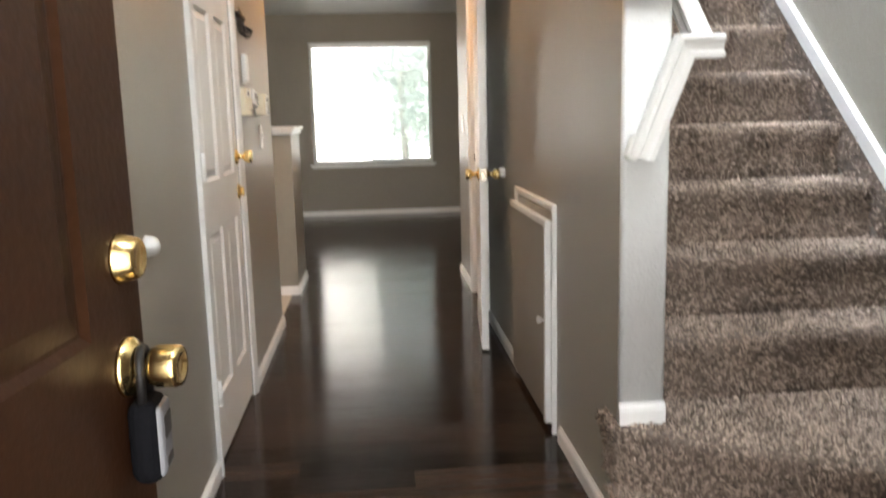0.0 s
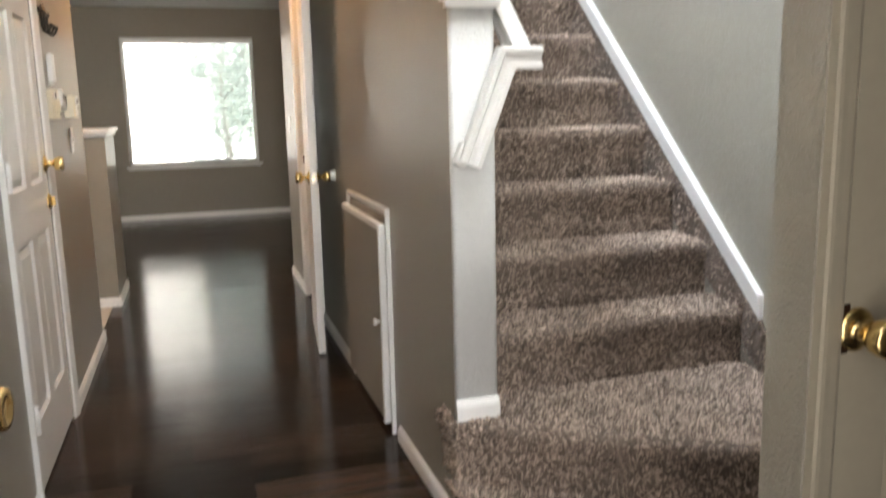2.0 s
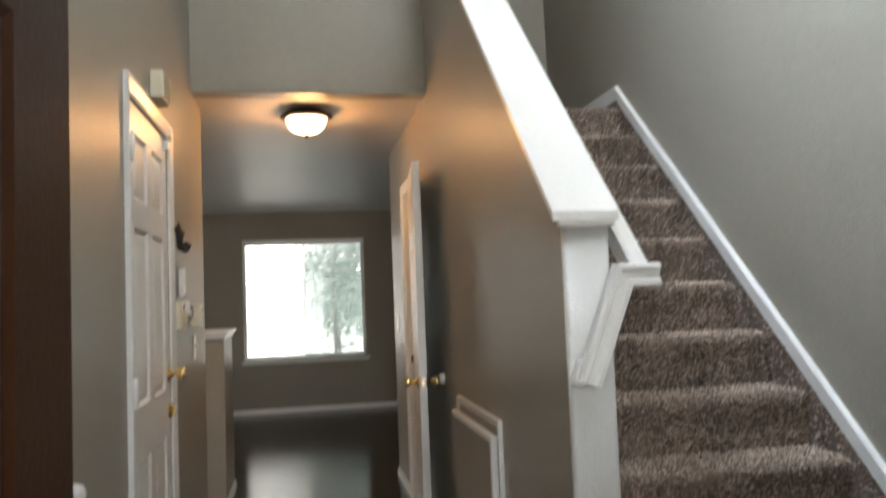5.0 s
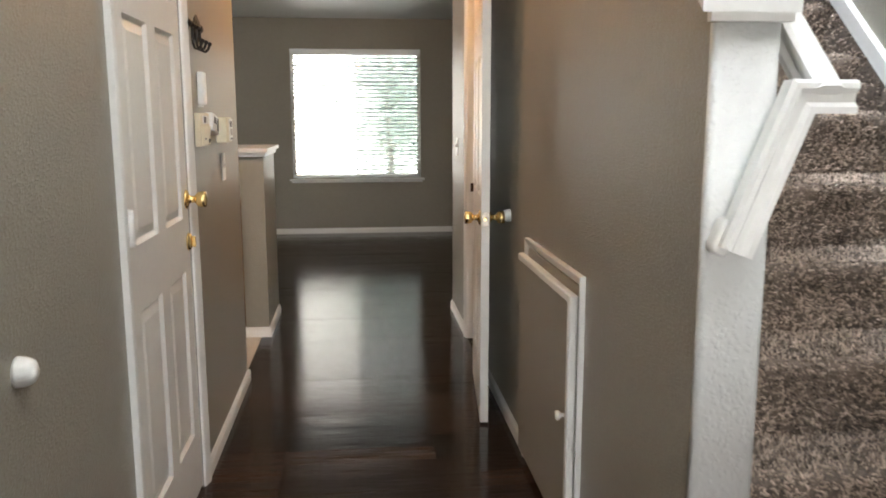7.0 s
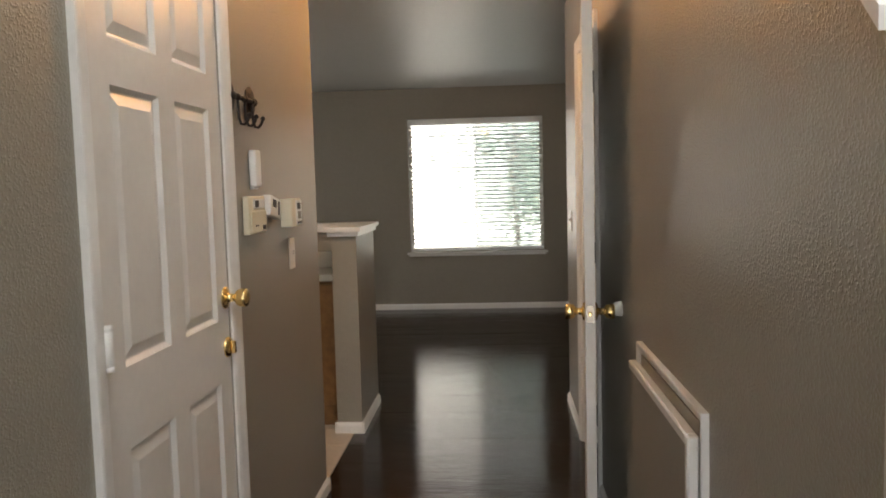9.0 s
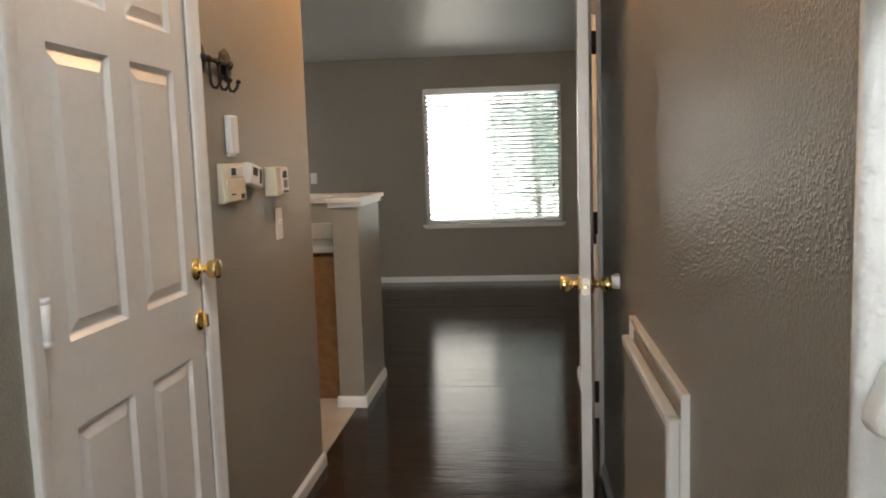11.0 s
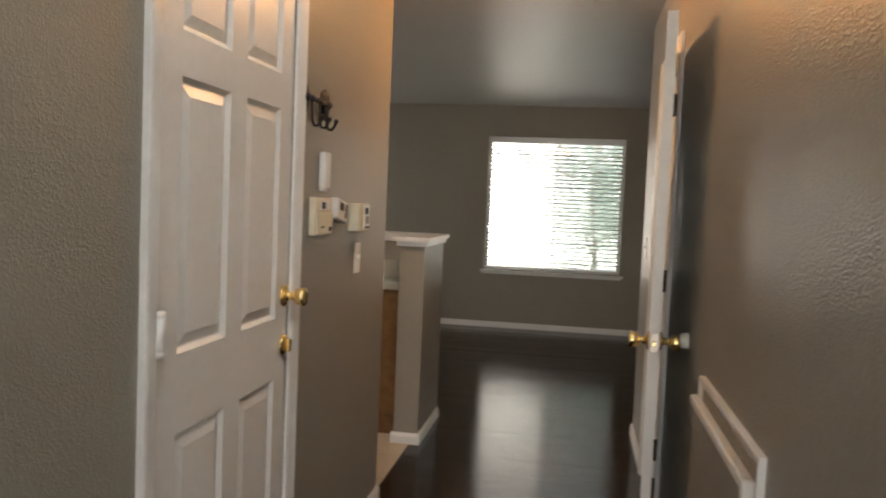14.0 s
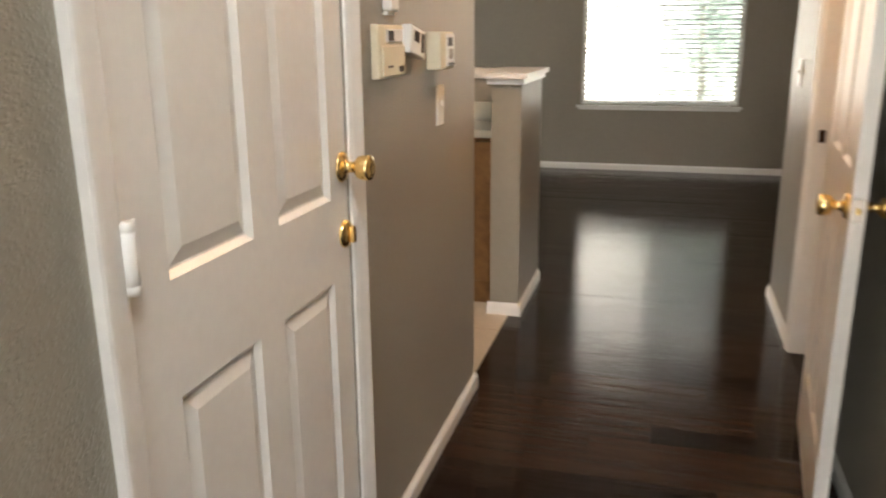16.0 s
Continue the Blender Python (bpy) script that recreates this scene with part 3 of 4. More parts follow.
m_front = Matrix.Translation((0.2085, 0.991, 0.016)) @ Matrix(((fa.x, fn.x, 0, 0), (fa.y, fn.y, 0, 0), (0, 0, 1, 0), (0, 0, 0, 1)))
front = panel_door("front_door", m_front, 0.914, 2.03, 0.044, BROWN, "dark brown panelled front door, standing open, with brass locks",
                   [(0.13, 0.395), (0.515, 0.785)], [(0.24, 0.80), (0.985, 1.60), (1.70, 1.90)], rec=0.007)
kz = 0.936
KN = Matrix.Translation((0.864, 0, kz)) @ facing((0, 1, 0))
part("knob_rose", lathe(bmesh.new(), [(0.034, 0), (0.034, 0.004), (0.031, 0.008), (0.026, 0.010), (0.025, 0.012), (0.012, 0.014)], KN, 32), BRASS, front, "polished brass knob rose")
part("door_knob", lathe(bmesh.new(), [(0.011, 0.010), (0.010, 0.022), (0.015, 0.025), (0.0205, 0.028), (0.0240, 0.036), (0.0240, 0.056), (0.0222, 0.061), (0.014, 0.062), (0.012, 0.059), (0.004, 0.059)], KN, 32), BRASS, front, "faceted polished brass knob")
part("deadbolt", lathe(bmesh.new(), [(0.029, 0), (0.0285, 0.003), (0.0225, 0.021), (0.0205, 0.023), (0.017, 0.023), (0.014, 0.021), (0.003, 0.021)], Matrix.Translation((0.869, 0, kz + 0.122)) @ facing((0, 1, 0)), 14), BRASS, front, "tapered polished brass deadbolt")
part("door_knob", lathe(bmesh.new(), [(0.033, 0), (0.030, 0.008), (0.012, 0.014), (0.011, 0.030), (0.024, 0.040), (0.027, 0.055), (0.024, 0.066), (0.005, 0.068)], Matrix.Translation((0.864, -0.044, kz)) @ facing((0, -1, 0)), 24), BRASS, front, "brass inner knob")

# key lock box hanging on the front knob
lockbox = thing("lock_box", m_front @ Matrix.Translation((0.864, 0.018, kz)) @ pose(0, 0, 0, 0, 0, -9), "black key lock box hanging on the brass knob", "lock box")
bm = tube(bmesh.new(), [(-0.019, 0, -0.045)] + [(-0.019 * math.cos(a), 0, 0.002 + 0.019 * math.sin(a)) for a in [math.pi * i / 10 for i in range(11)]] + [(0.019, 0, -0.045)], 0.0052, 12)
part("shackle", bm, BLACK, lockbox, "black coated steel shackle")
housing = part("housing", B(-0.031, 0.031, -0.018, 0.018, -0.132, -0.034, bev=0.016, seg=4), RUBBER, lockbox, "black rubber-covered housing")
part("face_plate", B(-0.025, 0.025, 0.011, 0.0205, -0.124, -0.042, bev=0.006, seg=2), SILVER, housing, "silver face plate")
part("keypad", B(-0.016, 0.016, 0.0195, 0.0218, -0.082, -0.056, bev=0.001), DARKP, housing, "dark keypad window")
part("marking_bar", B(-0.015, 0.015, 0.0195, 0.0215, -0.114, -0.105), DARKP, housing)

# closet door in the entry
closet = panel_door("closet_door", Matrix.Translation((2.214, 1.853, 0.012)) @ pose(0, 0, 0, 0, 0, 180), 0.77, 2.02, 0.035, CREAM_SHADED, "cream panelled closet door, shut, with brass knob",
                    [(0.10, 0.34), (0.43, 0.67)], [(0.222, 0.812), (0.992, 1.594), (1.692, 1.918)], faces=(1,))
knob_set(closet, Matrix.Translation((0.742, 0, 0.905)) @ facing((0, 1, 0)))
part("latch_plate", B(0.755, 0.7715, -0.03, 0.003, 0.870, 0.945, bev=0.001), BRONZE, closet, "dark bronze latch plate")


# ---- stair hatch ----
casing("hatch_casing", (XR, 3.832, 0.0), (0, 1, 0), (-1, 0, 0), 0.713, 0.855, "white moulded frame around the under-stair hatch", w=0.031)
hatch = thing("stair_hatch", Matrix.Translation((XR, 3.80, 0.03)), "greige hatch door under the stairs, white edge trim", "hatch door")
part("leaf", B(-0.026, -0.018, 0.06, 0.80, 0.0, 0.770), PAINT, hatch)
part("frame_board", B(-0.0085, -0.001, 0.034, 0.742, 0.765, 0.823), PAINT, hatch)
part("backing", B(-0.0175, -0.002, 0.06, 0.735, 0.0, 0.760), PAINT, hatch)
def strip(name, y0, y1, z0, z1):
    bm = bmesh.new()
    box(bm, -0.036, -0.009, y0, y1, z0, z1, bev=0.004)
    part(name, bm, TRIM, hatch, "white edge moulding")
strip("edge_trim", 0.042, 0.070, 0.0, 0.793), strip("edge_trim", 0.070, 0.805, 0.766, 0.793)
part("pull_knob", lathe(bmesh.new(), [(0.006, 0), (0.006, 0.010), (0.013, 0.016), (0.0155, 0.022), (0.013, 0.028), (0.004, 0.030)], Matrix.Translation((-0.026, 0.105, 0.40)) @ facing((-1, 0, 0)), 20), WHITEP, hatch, "small white pull knob")


# ---- stairs ----
RISE, RUN, N3Y, N3Z = 0.2, 0.2175, 3.18, 0.55
stairs = thing("staircase", Matrix(), "staircase covered in mottled brown carpet", "staircase", kind="structure")
TREADS = []
NOSE = [(0.0, 0.0), (0.0, 0.45), (-0.005, 0.62), (-0.013, 0.75), (-0.019, 0.86), (-0.016, 0.945), (-0.004, 0.99), (0.014, 1.0)]
def carpet_step(front, back, z0, z1):
    """A tread with a rolled nosing along the front line (left to right seen from below) and straight sides behind."""
    bm = bmesh.new()
    f = [Vector((*p, 0)) for p in front]
    rings = []
    for i, p in enumerate(f):
        a, b = f[max(i - 1, 0)], f[min(i + 1, len(f) - 1)]
        d = (b - a).normalized()
        n = Vector((d.y, -d.x, 0))
        rings.append([bm.verts.new((p.x - n.x * o, p.y - n.y * o, z0 + (z1 - z0) * h)) for o, h in NOSE])
    for a, b in zip(rings, rings[1:]):
        for k in range(len(NOSE) - 1):
            fc = bm.faces.new((a[k], b[k], b[k + 1], a[k + 1]))
            fc.smooth = True
    top = [r[-1] for r in rings] + [bm.verts.new((*p, z1)) for p in back]
    bm.faces.new(top)
    bmesh.ops.recalc_face_normals(bm, faces=bm.faces[:])
    part("carpeted_step", bm, CARPET, stairs)
    TREADS.append((front, back, z0, z1))


def line(a, b, n):
    return [(a[0] + (b[0] - a[0]) * i / n, a[1] + (b[1] - a[1]) * i / n) for i in range(n + 1)]


carpet_step(line((XR - 0.004, 3.06), (XR - 0.004, 1.975), 8), [(XS, 1.975), (XS, 3.06)], 0.075, 0.165)
carpet_step([(XR - 0.002, 3.16), (XR - 0.002, 3.07), (XR + 0.004, 3.035), (XR + 0.03, 3.01)] + line((1.35, 2.94), (XS, 2.35), 6), [(XS, 3.24), (XK, 3.24), (XK, 3.16)], 0.165, 0.352)
for k in range(10):
    y, z = N3Y + 0.012 + k * RUN, N3Z + k * RISE
    last = k == 9
    carpet_step(line((XK, y), (XS, y), 4), [(XS, 6.43), (XK, 6.43)] if last else [(XS, y + RUN + 0.02), (XK, y + RUN + 0.02)], z - RISE, z)

def skirt_z(y):
    return 0.622 + 0.8963 * (y - 3.093)
bm = bmesh.new()
prism(bm, [(3.085, skirt_z(3.085)), (3.085, skirt_z(3.085) - 0.085), (5.176, skirt_z(5.176) - 0.085), (6.43, skirt_z(5.176) - 0.085), (6.43, skirt_z(5.176)), (5.176, skirt_z(5.176))], "x", XS - 0.016, XS)
skirt = solid("stair_skirt", bm, TRIM, "white sloping skirt board along the stairwell wall", "skirt board")
bm = bmesh.new()
prism(bm, [(3.085, skirt_z(3.085) - 0.004), (3.085, skirt_z(3.085) - 0.030), (5.176, skirt_z(5.176) - 0.030), (5.176, skirt_z(5.176) - 0.004)], "x", XS - 0.024, XS - 0.016)
part("skirt_bead", bm, TRIM, skirt)
bm = prism(bmesh.new(), [(3.085, skirt_z(3.085) - 0.085), (2.9, 0.2), (5.0, 2.0), (5.176, 2.2), (5.176, skirt_z(5.176) - 0.085)], "x", XS - 0.010, XS)
part("carpeted_stringer", bm, CARPET, stairs)

# end post of the sloped wall and its cap
bm = bmesh.new()
RB = 0.013
arc = [(RB * (1 - math.cos(a)), RB * (1 - math.sin(a))) for a in [math.pi / 2 * i / 6 for i in range(7)]]
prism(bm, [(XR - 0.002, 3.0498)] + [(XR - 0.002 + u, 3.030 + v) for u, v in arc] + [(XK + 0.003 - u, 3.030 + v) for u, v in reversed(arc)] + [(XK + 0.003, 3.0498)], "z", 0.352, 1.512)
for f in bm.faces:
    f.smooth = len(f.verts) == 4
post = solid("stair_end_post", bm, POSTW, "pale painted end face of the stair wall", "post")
part("post_baseboard", sweep(bmesh.new(), BASE, (XR - 0.004, 3.030, 0.352), (XK + 0.003, 3.030, 0.352)), TRIM, post, "white baseboard across the post")
cap = thing("stair_wall_cap", Matrix(), "white sloping wooden cap on the stair wall", "wall cap", kind="structure")
t0, t1 = 1.522, 1.522 + SL * 2.297
part("cap_board", prism(bmesh.new(), [(3.003, t0 + 0.004), (3.003, t0 + 0.030), (5.30, t1 + 0.030), (5.30, t1 + 0.004)], "x", XR - 0.038, XK + 0.022), TRIM, cap)
part("cap_moulding", prism(bmesh.new(), [(3.03, t0 + 0.010), (3.03, t0 + 0.028), (5.29, t1 - 0.007), (5.29, t1 - 0.025)], "x", XR - 0.018, XR - 0.001), TRIM, cap)
part("cap_moulding", prism(bmesh.new(), [(3.03, t0 + 0.010), (3.03, t0 + 0.028), (5.29, t1 - 0.007), (5.29, t1 - 0.025)], "x", XK + 0.001, XK + 0.014), TRIM, cap)
part("cap_nose", prism(bmesh.new(), [(3.012, t0 - 0.010), (3.012, t0 + 0.0115), (3.0295, t0 + 0.027), (3.0295, t0 - 0.010)], "x", XR - 0.018, XK + 0.014), TRIM, cap)

# handrail: runs down the stair side of the wall, turns round the post, and drops
RAILP = [(0.024, -0.030), (0.024, -0.018), (0.014, -0.010), (0.016, 0.006), (0.026, 0.014), (0.026, 0.024), (0.016, 0.030), (-0.016, 0.030), (-0.026, 0.024), (-0.026, 0.014), (-0.016, 0.006), (-0.014, -0.010), (-0.024, -0.018), (-0.024, -0.030)]
def rail_run(name, pts, parent, up=(0, 0, 1)):
    """The handrail's profile drawn through mitred corners."""
    bm = bmesh.new()
    pts = [Vector(p) for p in pts]
    rings = []
    for i, p in enumerate(pts):
        d0 = (pts[i] - pts[i - 1]).normalized() if i else (pts[1] - pts[0]).normalized()
        d1 = (pts[i + 1] - pts[i]).normalized() if i < len(pts) - 1 else d0
        side0 = d0.cross(Vector(up)).normalized()
        up0 = side0.cross(d0).normalized()
        nrm = (d0 + d1).normalized()
        ring = []
        for a, b in RAILP:
            v = p + side0 * a + up0 * b
            ring.append(bm.verts.new(v - d0 * ((v - p).dot(nrm) / d0.dot(nrm))))
        rings.append(ring)
    n = len(RAILP)
    fs = [bm.faces.new((a[k], a[(k + 1) % n], b[(k + 1) % n], b[k])) for a, b in zip(rings, rings[1:]) for k in range(n)]
    fs += [bm.faces.new(rings[0]), bm.faces.new(rings[-1][::-1])]
    bmesh.ops.recalc_face_normals(bm, faces=fs)
    part(name, bm, TRIM, parent)


rail = thing("handrail", Matrix(), "white profiled wooden handrail turning around the post", "handrail", kind="structure")
RX = XK + 0.060
def rail_z(y):
    return 1.375 + 0.93 * (y - 2.975)
rail_run("sloping_rail", [(RX, 5.2, rail_z(5.2)), (RX, 2.975, rail_z(2.975))], rail)
rail_run("return_rail", [(1.475, 2.985, 1.378), (1.375, 2.985, 1.378), (1.266, 2.985, 1.098)], rail)
for y in (3.4, 4.6):
    bm = tube(bmesh.new(), [(XK, y, rail_z(y) - 0.09), (XK + 0.04, y, rail_z(y) - 0.085), (RX, y, rail_z(y) - 0.03)], 0.007)
    part("bracket", bm, STEEL, rail)
bm = box(bmesh.new(), -0.018, 0.018, -0.024, 0.022, -0.036, 0.036, bev=0.014, seg=4)
bm.transform(Matrix.Translation((1.256, 3.006, 1.124)) @ pose(0, 0, 0, 0, 21, 0))
part("rail_return", bm, TRIM, rail, "rounded white end block against the post")


# ---- living room window ----
window = thing("window_1", Matrix.Translation((0, YB, 0)), "white vinyl sliding window with closed mini blinds", "window", kind="structure")
part("window_sill", B(WX0 - 0.035, WX1 + 0.035, -0.030, 0.10, WZ0 - 0.030, WZ0 - 0.004, bev=0.005, seg=2), VINYL, window, "white sill board")
part("sill_apron", B(WX0 - 0.015, WX1 + 0.015, -0.014, -0.002, WZ0 - 0.050, WZ0 - 0.031, bev=0.003), VINYL, window)
MX = 0.572
for nm, a in (("side_frame", (WX0, WX0 + 0.035, 0.10, 0.15, WZ0, WZ1)), ("side_frame", (WX1 - 0.035, WX1, 0.10, 0.15, WZ0, WZ1)), ("top_frame", (WX0 + 0.035, WX1 - 0.035, 0.10, 0.15, WZ1 - 0.035, WZ1)), ("bottom_frame", (WX0 + 0.035, WX1 - 0.035, 0.10, 0.15, WZ0, WZ0 + 0.035)), ("meeting_stile", (MX - 0.016, MX + 0.016, 0.117, 0.131, WZ0 + 0.035, WZ1 - 0.035))):
    part(nm, B(*a, bev=0.003), BLIND if nm == "meeting_stile" else VINYL, window)
for a, b in ((WX0 + 0.035, MX - 0.012), (MX + 0.012, WX1 - 0.035)):
    p = part("pane", B(a, b, 0.122, 0.126, WZ0 + 0.035, WZ1 - 0.035), GLASS, window)
    p.visible_shadow = False
p = part("insect_screen", B(MX + 0.012, WX1 - 0.035, 0.140, 0.1405, WZ0 + 0.035, WZ1 - 0.035), SCREEN, window, "grey insect screen on the sliding half")
p.visible_shadow = False

blind = thing("window_blind", Matrix.Translation((0, YB + 0.045, 0)), "white horizontal mini blind, lowered with slats tilted", "blind")
part("head_rail", B(WX0 + 0.004, WX1 - 0.004, -0.050, 0.030, WZ1 - 0.070, WZ1 - 0.002, bev=0.004), VINYL, blind, "white head rail with valance")
part("bottom_rail", B(WX0 + 0.008, WX1 - 0.008, -0.024, 0.024, WZ0 + 0.012, WZ0 + 0.030, bev=0.004), BLIND, blind)
PITCH, TILT = 0.0437, -15
zz = WZ0 + 0.055
slat_mesh = None
while zz < WZ1 - 0.085:
    if slat_mesh is None:
        bm = bmesh.new()
        prof = [(-0.025, -0.0030), (-0.012, -0.0008), (0, 0.0), (0.012, -0.0008), (0.025, -0.0030)]
        ra = [[bm.verts.new((x, y, z + o)) for y, z in prof] for x, o in ((WX0 + 0.010, 0), (WX1 - 0.010, 0))]
        for k in range(4):
            bm.faces.new((ra[0][k], ra[1][k], ra[1][k + 1], ra[0][k + 1]))
        bmesh.ops.solidify(bm, geom=bm.faces[:], thickness=0.0018)
        slat = part("slat", bm, BLIND, blind)
        slat_mesh = slat.data
    else:
        slat = new("slat", slat_mesh)
        slat.parent = blind
    slat.matrix_basis = pose(0, 0, zz, TILT + random.uniform(-3, 3), random.uniform(-0.08, 0.08), 0)
    zz += PITCH
for x in (WX0 + 0.16, 0.30, 0.85, WX1 - 0.16):
    part("ladder_cord", tube(bmesh.new(), [(x, -0.025, WZ0 + 0.03), (x, -0.025, WZ1 - 0.06)], 0.0012, 6), BLIND, blind)
part("pull_cord", tube(bmesh.new(), [(1.235, -0.035, WZ1 - 0.06), (1.236, -0.035, 1.06)], 0.0015, 6), BLIND, blind)
part("cord_tassel", lathe(bmesh.new(), [(0.004, 0), (0.010, -0.012), (0.011, -0.030), (0.006, -0.036)], Matrix.Translation((1.236, -0.035, 1.062)), 14), DARKP, blind, "dark cord tassel")


# ---- ceiling lamp ----
lamp = thing("ceiling_lamp", Matrix.Translation((0.594, 5.62, HALL)), "flush ceiling lamp, bronze pan with lit frosted bowl", "ceiling lamp")
part("pan", lathe(bmesh.new(), [(0.085, 0.0), (0.100, -0.010), (0.128, -0.018), (0.150, -0.030), (0.153, -0.038), (0.146, -0.044), (0.126, -0.050), (0.118, -0.050), (0.118, -0.046), (0.10, -0.03), (0.02, -0.015)], Matrix(), 48), BRONZE, lamp, "dark bronze pan")
g = part("bowl", lathe(bmesh.new(), [(0.117, -0.044), (0.117, -0.052), (0.112, -0.075), (0.098, -0.100), (0.074, -0.120), (0.044, -0.132), (0.010, -0.136)], Matrix(), 48), GLOW, lamp, "lit frosted glass bowl")
g.visible_shadow = False
part("finial", lathe(bmesh.new(), [(0.010, -0.134), (0.012, -0.139), (0.006, -0.145), (0.008, -0.152), (0.003, -0.162)], Matrix(), 18), BRONZE, lamp, "bronze finial")


# ---- things on the left wall ----
hook = thing("coat_hook_rack", Matrix.Translation((0, 4.605, 1.66)), "black iron coat hook rack with three hooks", "hook rack")
bm = bmesh.new()
for dy in (-0.108, 0.100):
    lathe(bm, [(0.052, 0.001), (0.052, 0.006), (0.040, 0.009), (0.036, 0.012), (0.022, 0.014), (0.014, 0.020), (0.010, 0.026), (0.004, 0.028)], Matrix.Translation((0, dy, 0.004)) @ facing((1, 0, 0)), 8)
for f in bm.faces:
    f.smooth = False
tube(bm, [(0.020, -0.118, 0.004), (0.020, 0.110, 0.004)], 0.0075, 10)
part("back_bar", bm, BLACK, hook, "black bar between two eight-sided plates")
for dy in (-0.070, 0.0, 0.070):
    pts = [(0.020, dy, 0.004), (0.021, dy, -0.040), (0.022, dy, -0.062), (0.028, dy, -0.078), (0.038, dy, -0.080), (0.048, dy, -0.070), (0.053, dy, -0.056)]
    bm = tube(bmesh.new(), pts, 0.0046, 10)
    lathe(bm, [(0.001, -0.008), (0.006, -0.005), (0.008, 0), (0.006, 0.005), (0.001, 0.008)], Matrix.Translation((0.054, dy, -0.052)), 14)
    lathe(bm, [(0.008, -0.007), (0.0105, -0.004), (0.0105, 0.004), (0.008, 0.007)], Matrix.Translation((0.020, dy, 0.004)) @ facing((0, 1, 0)), 14)
    part("hook", bm, BLACK, hook)

contact = thing("door_contact", Matrix.Translation((0, 4.395, 2.005)), "small white alarm contact at the side door's top corner", "sensor")
part("magnet", B(-0.003, 0.017, -0.034, 0.030, -0.024, 0.016, bev=0.003, seg=2), WHITEP, contact)
part("switch_half", B(0.012, 0.030, -0.030, 0.028, 0.020, 0.036, bev=0.003, seg=2), WHITEP, contact)

sensor = thing("wall_sensor", Matrix.Translation((0, 4.700, 1.450)), "slim white alarm sensor on the wall", "sensor")
part("body", B(0.001, 0.026, -0.030, 0.030, -0.060, 0.060, bev=0.007, seg=3), WHITEP, sensor)
part("lower_lip", B(0.001, 0.014, -0.026, 0.026, -0.068, -0.060, bev=0.002), WHITEP, sensor)

panel = thing("alarm_keypad", Matrix.Translation((0, 4.665, 1.300)), "aged cream alarm keypad with dark display", "keypad")
part("body", B(0.001, 0.022, -0.078, 0.100, -0.062, 0.060, bev=0.004, seg=2), CREAM, panel)
part("cover_flap", B(0.022, 0.027, -0.060, 0.096, -0.058, 0.012, bev=0.002), CREAM, panel)
part("display_frame", B(0.022, 0.0255, -0.030, 0.088, 0.020, 0.050, bev=0.001), WHITEP, panel)
part("display", B(0.0255, 0.027, -0.020, 0.015, 0.024, 0.046), DARKP, panel, "dark display")
part("flap_mark", B(0.027, 0.0285, 0.050, 0.082, -0.050, -0.036), DARKP, panel)
part("flap_mark", B(0.027, 0.0280, -0.030, 0.005, -0.038, -0.033), VENTM, panel)

thermo = thing("small_thermostat", Matrix.Translation((0, 4.865, 1.318)) @ pose(0, 0, 0, -10), "small white control hanging crooked on the wall", "thermostat")
part("body", B(0.001, 0.030, -0.060, 0.064, -0.036, 0.036, bev=0.005, seg=2), WHITEP, thermo)
part("display", B(0.030, 0.0315, -0.035, 0.005, -0.002, 0.024), DARKP, thermo, "dark display")
part("slider", B(0.030, 0.0330, 0.030, 0.042, -0.022, 0.026), DARKP, thermo)

stat = thing("thermostat", Matrix.Translation((0, 5.085, 1.292)), "cream box thermostat with open slotted end", "thermostat")
part("body", B(0.001, 0.046, -0.060, 0.072, -0.052, 0.052, bev=0.004, seg=2), CREAM, stat)
part("face_plate", B(0.046, 0.050, -0.010, 0.068, -0.046, 0.046, bev=0.001), WHITEP, stat)
part("display", B(0.050, 0.0515, 0.000, 0.045, 0.012, 0.036), DARKP, stat, "dark display")
part("scale", B(0.050, 0.0510, 0.010, 0.055, -0.024, 0.004), STEEL, stat)
part("switch_slot", B(0.050, 0.0515, 0.002, 0.062, -0.042, -0.034), DARKP, stat)


def light_switch(m, label, w=0.072, h=0.118):
    ob = thing("light_switch", m, label, "light switch", "light switches on the walls")
    plate = part("plate", B(0.0005, 0.006, -w / 2, w / 2, -h / 2, h / 2, bev=0.002, seg=2), WHITEP, ob)
    bm = B(0.006, 0.016, -0.005, 0.005, -0.004, 0.014, bev=0.0015)
    part("toggle", bm, WHITEP, plate)
    for z in (-0.030, 0.030):
        part("screw", lathe(bmesh.new(), [(0.003, 0), (0.003, 0.0012), (0.001, 0.0016)], Matrix.Translation((0.006, 0, z)) @ facing((1, 0, 0)), 10), WHITEP, plate)
    return ob


light_switch(Matrix.Translation((0, 5.160, 1.132)), "white toggle light switch below the thermostat")
light_switch(Matrix.Translation((XR, 6.795, 1.153)) @ pose(0, 0, 0, 0, 0, 180), "white toggle light switch past the doorway")
light_switch(Matrix.Translation((-1.409, YB, 1.183)) @ pose(0, 0, 0, 0, 0, -90), "white toggle light switch on the living room wall")

chime = thing("door_chime", Matrix.Translation((0, 4.150, 2.178)), "cream door chime box with louvred front", "door chime")
part("body", B(0.001, 0.048, -0.085, 0.085, -0.052, 0.052, bev=0.004, seg=2), CREAM, chime)
# dark plate paints the shade in the gaps between louvres
part("grille_shade", B(0.048, 0.0488, -0.060, 0.072, -0.040, 0.046), VENTM, chime, "dark plate standing in for shade between the louvres")
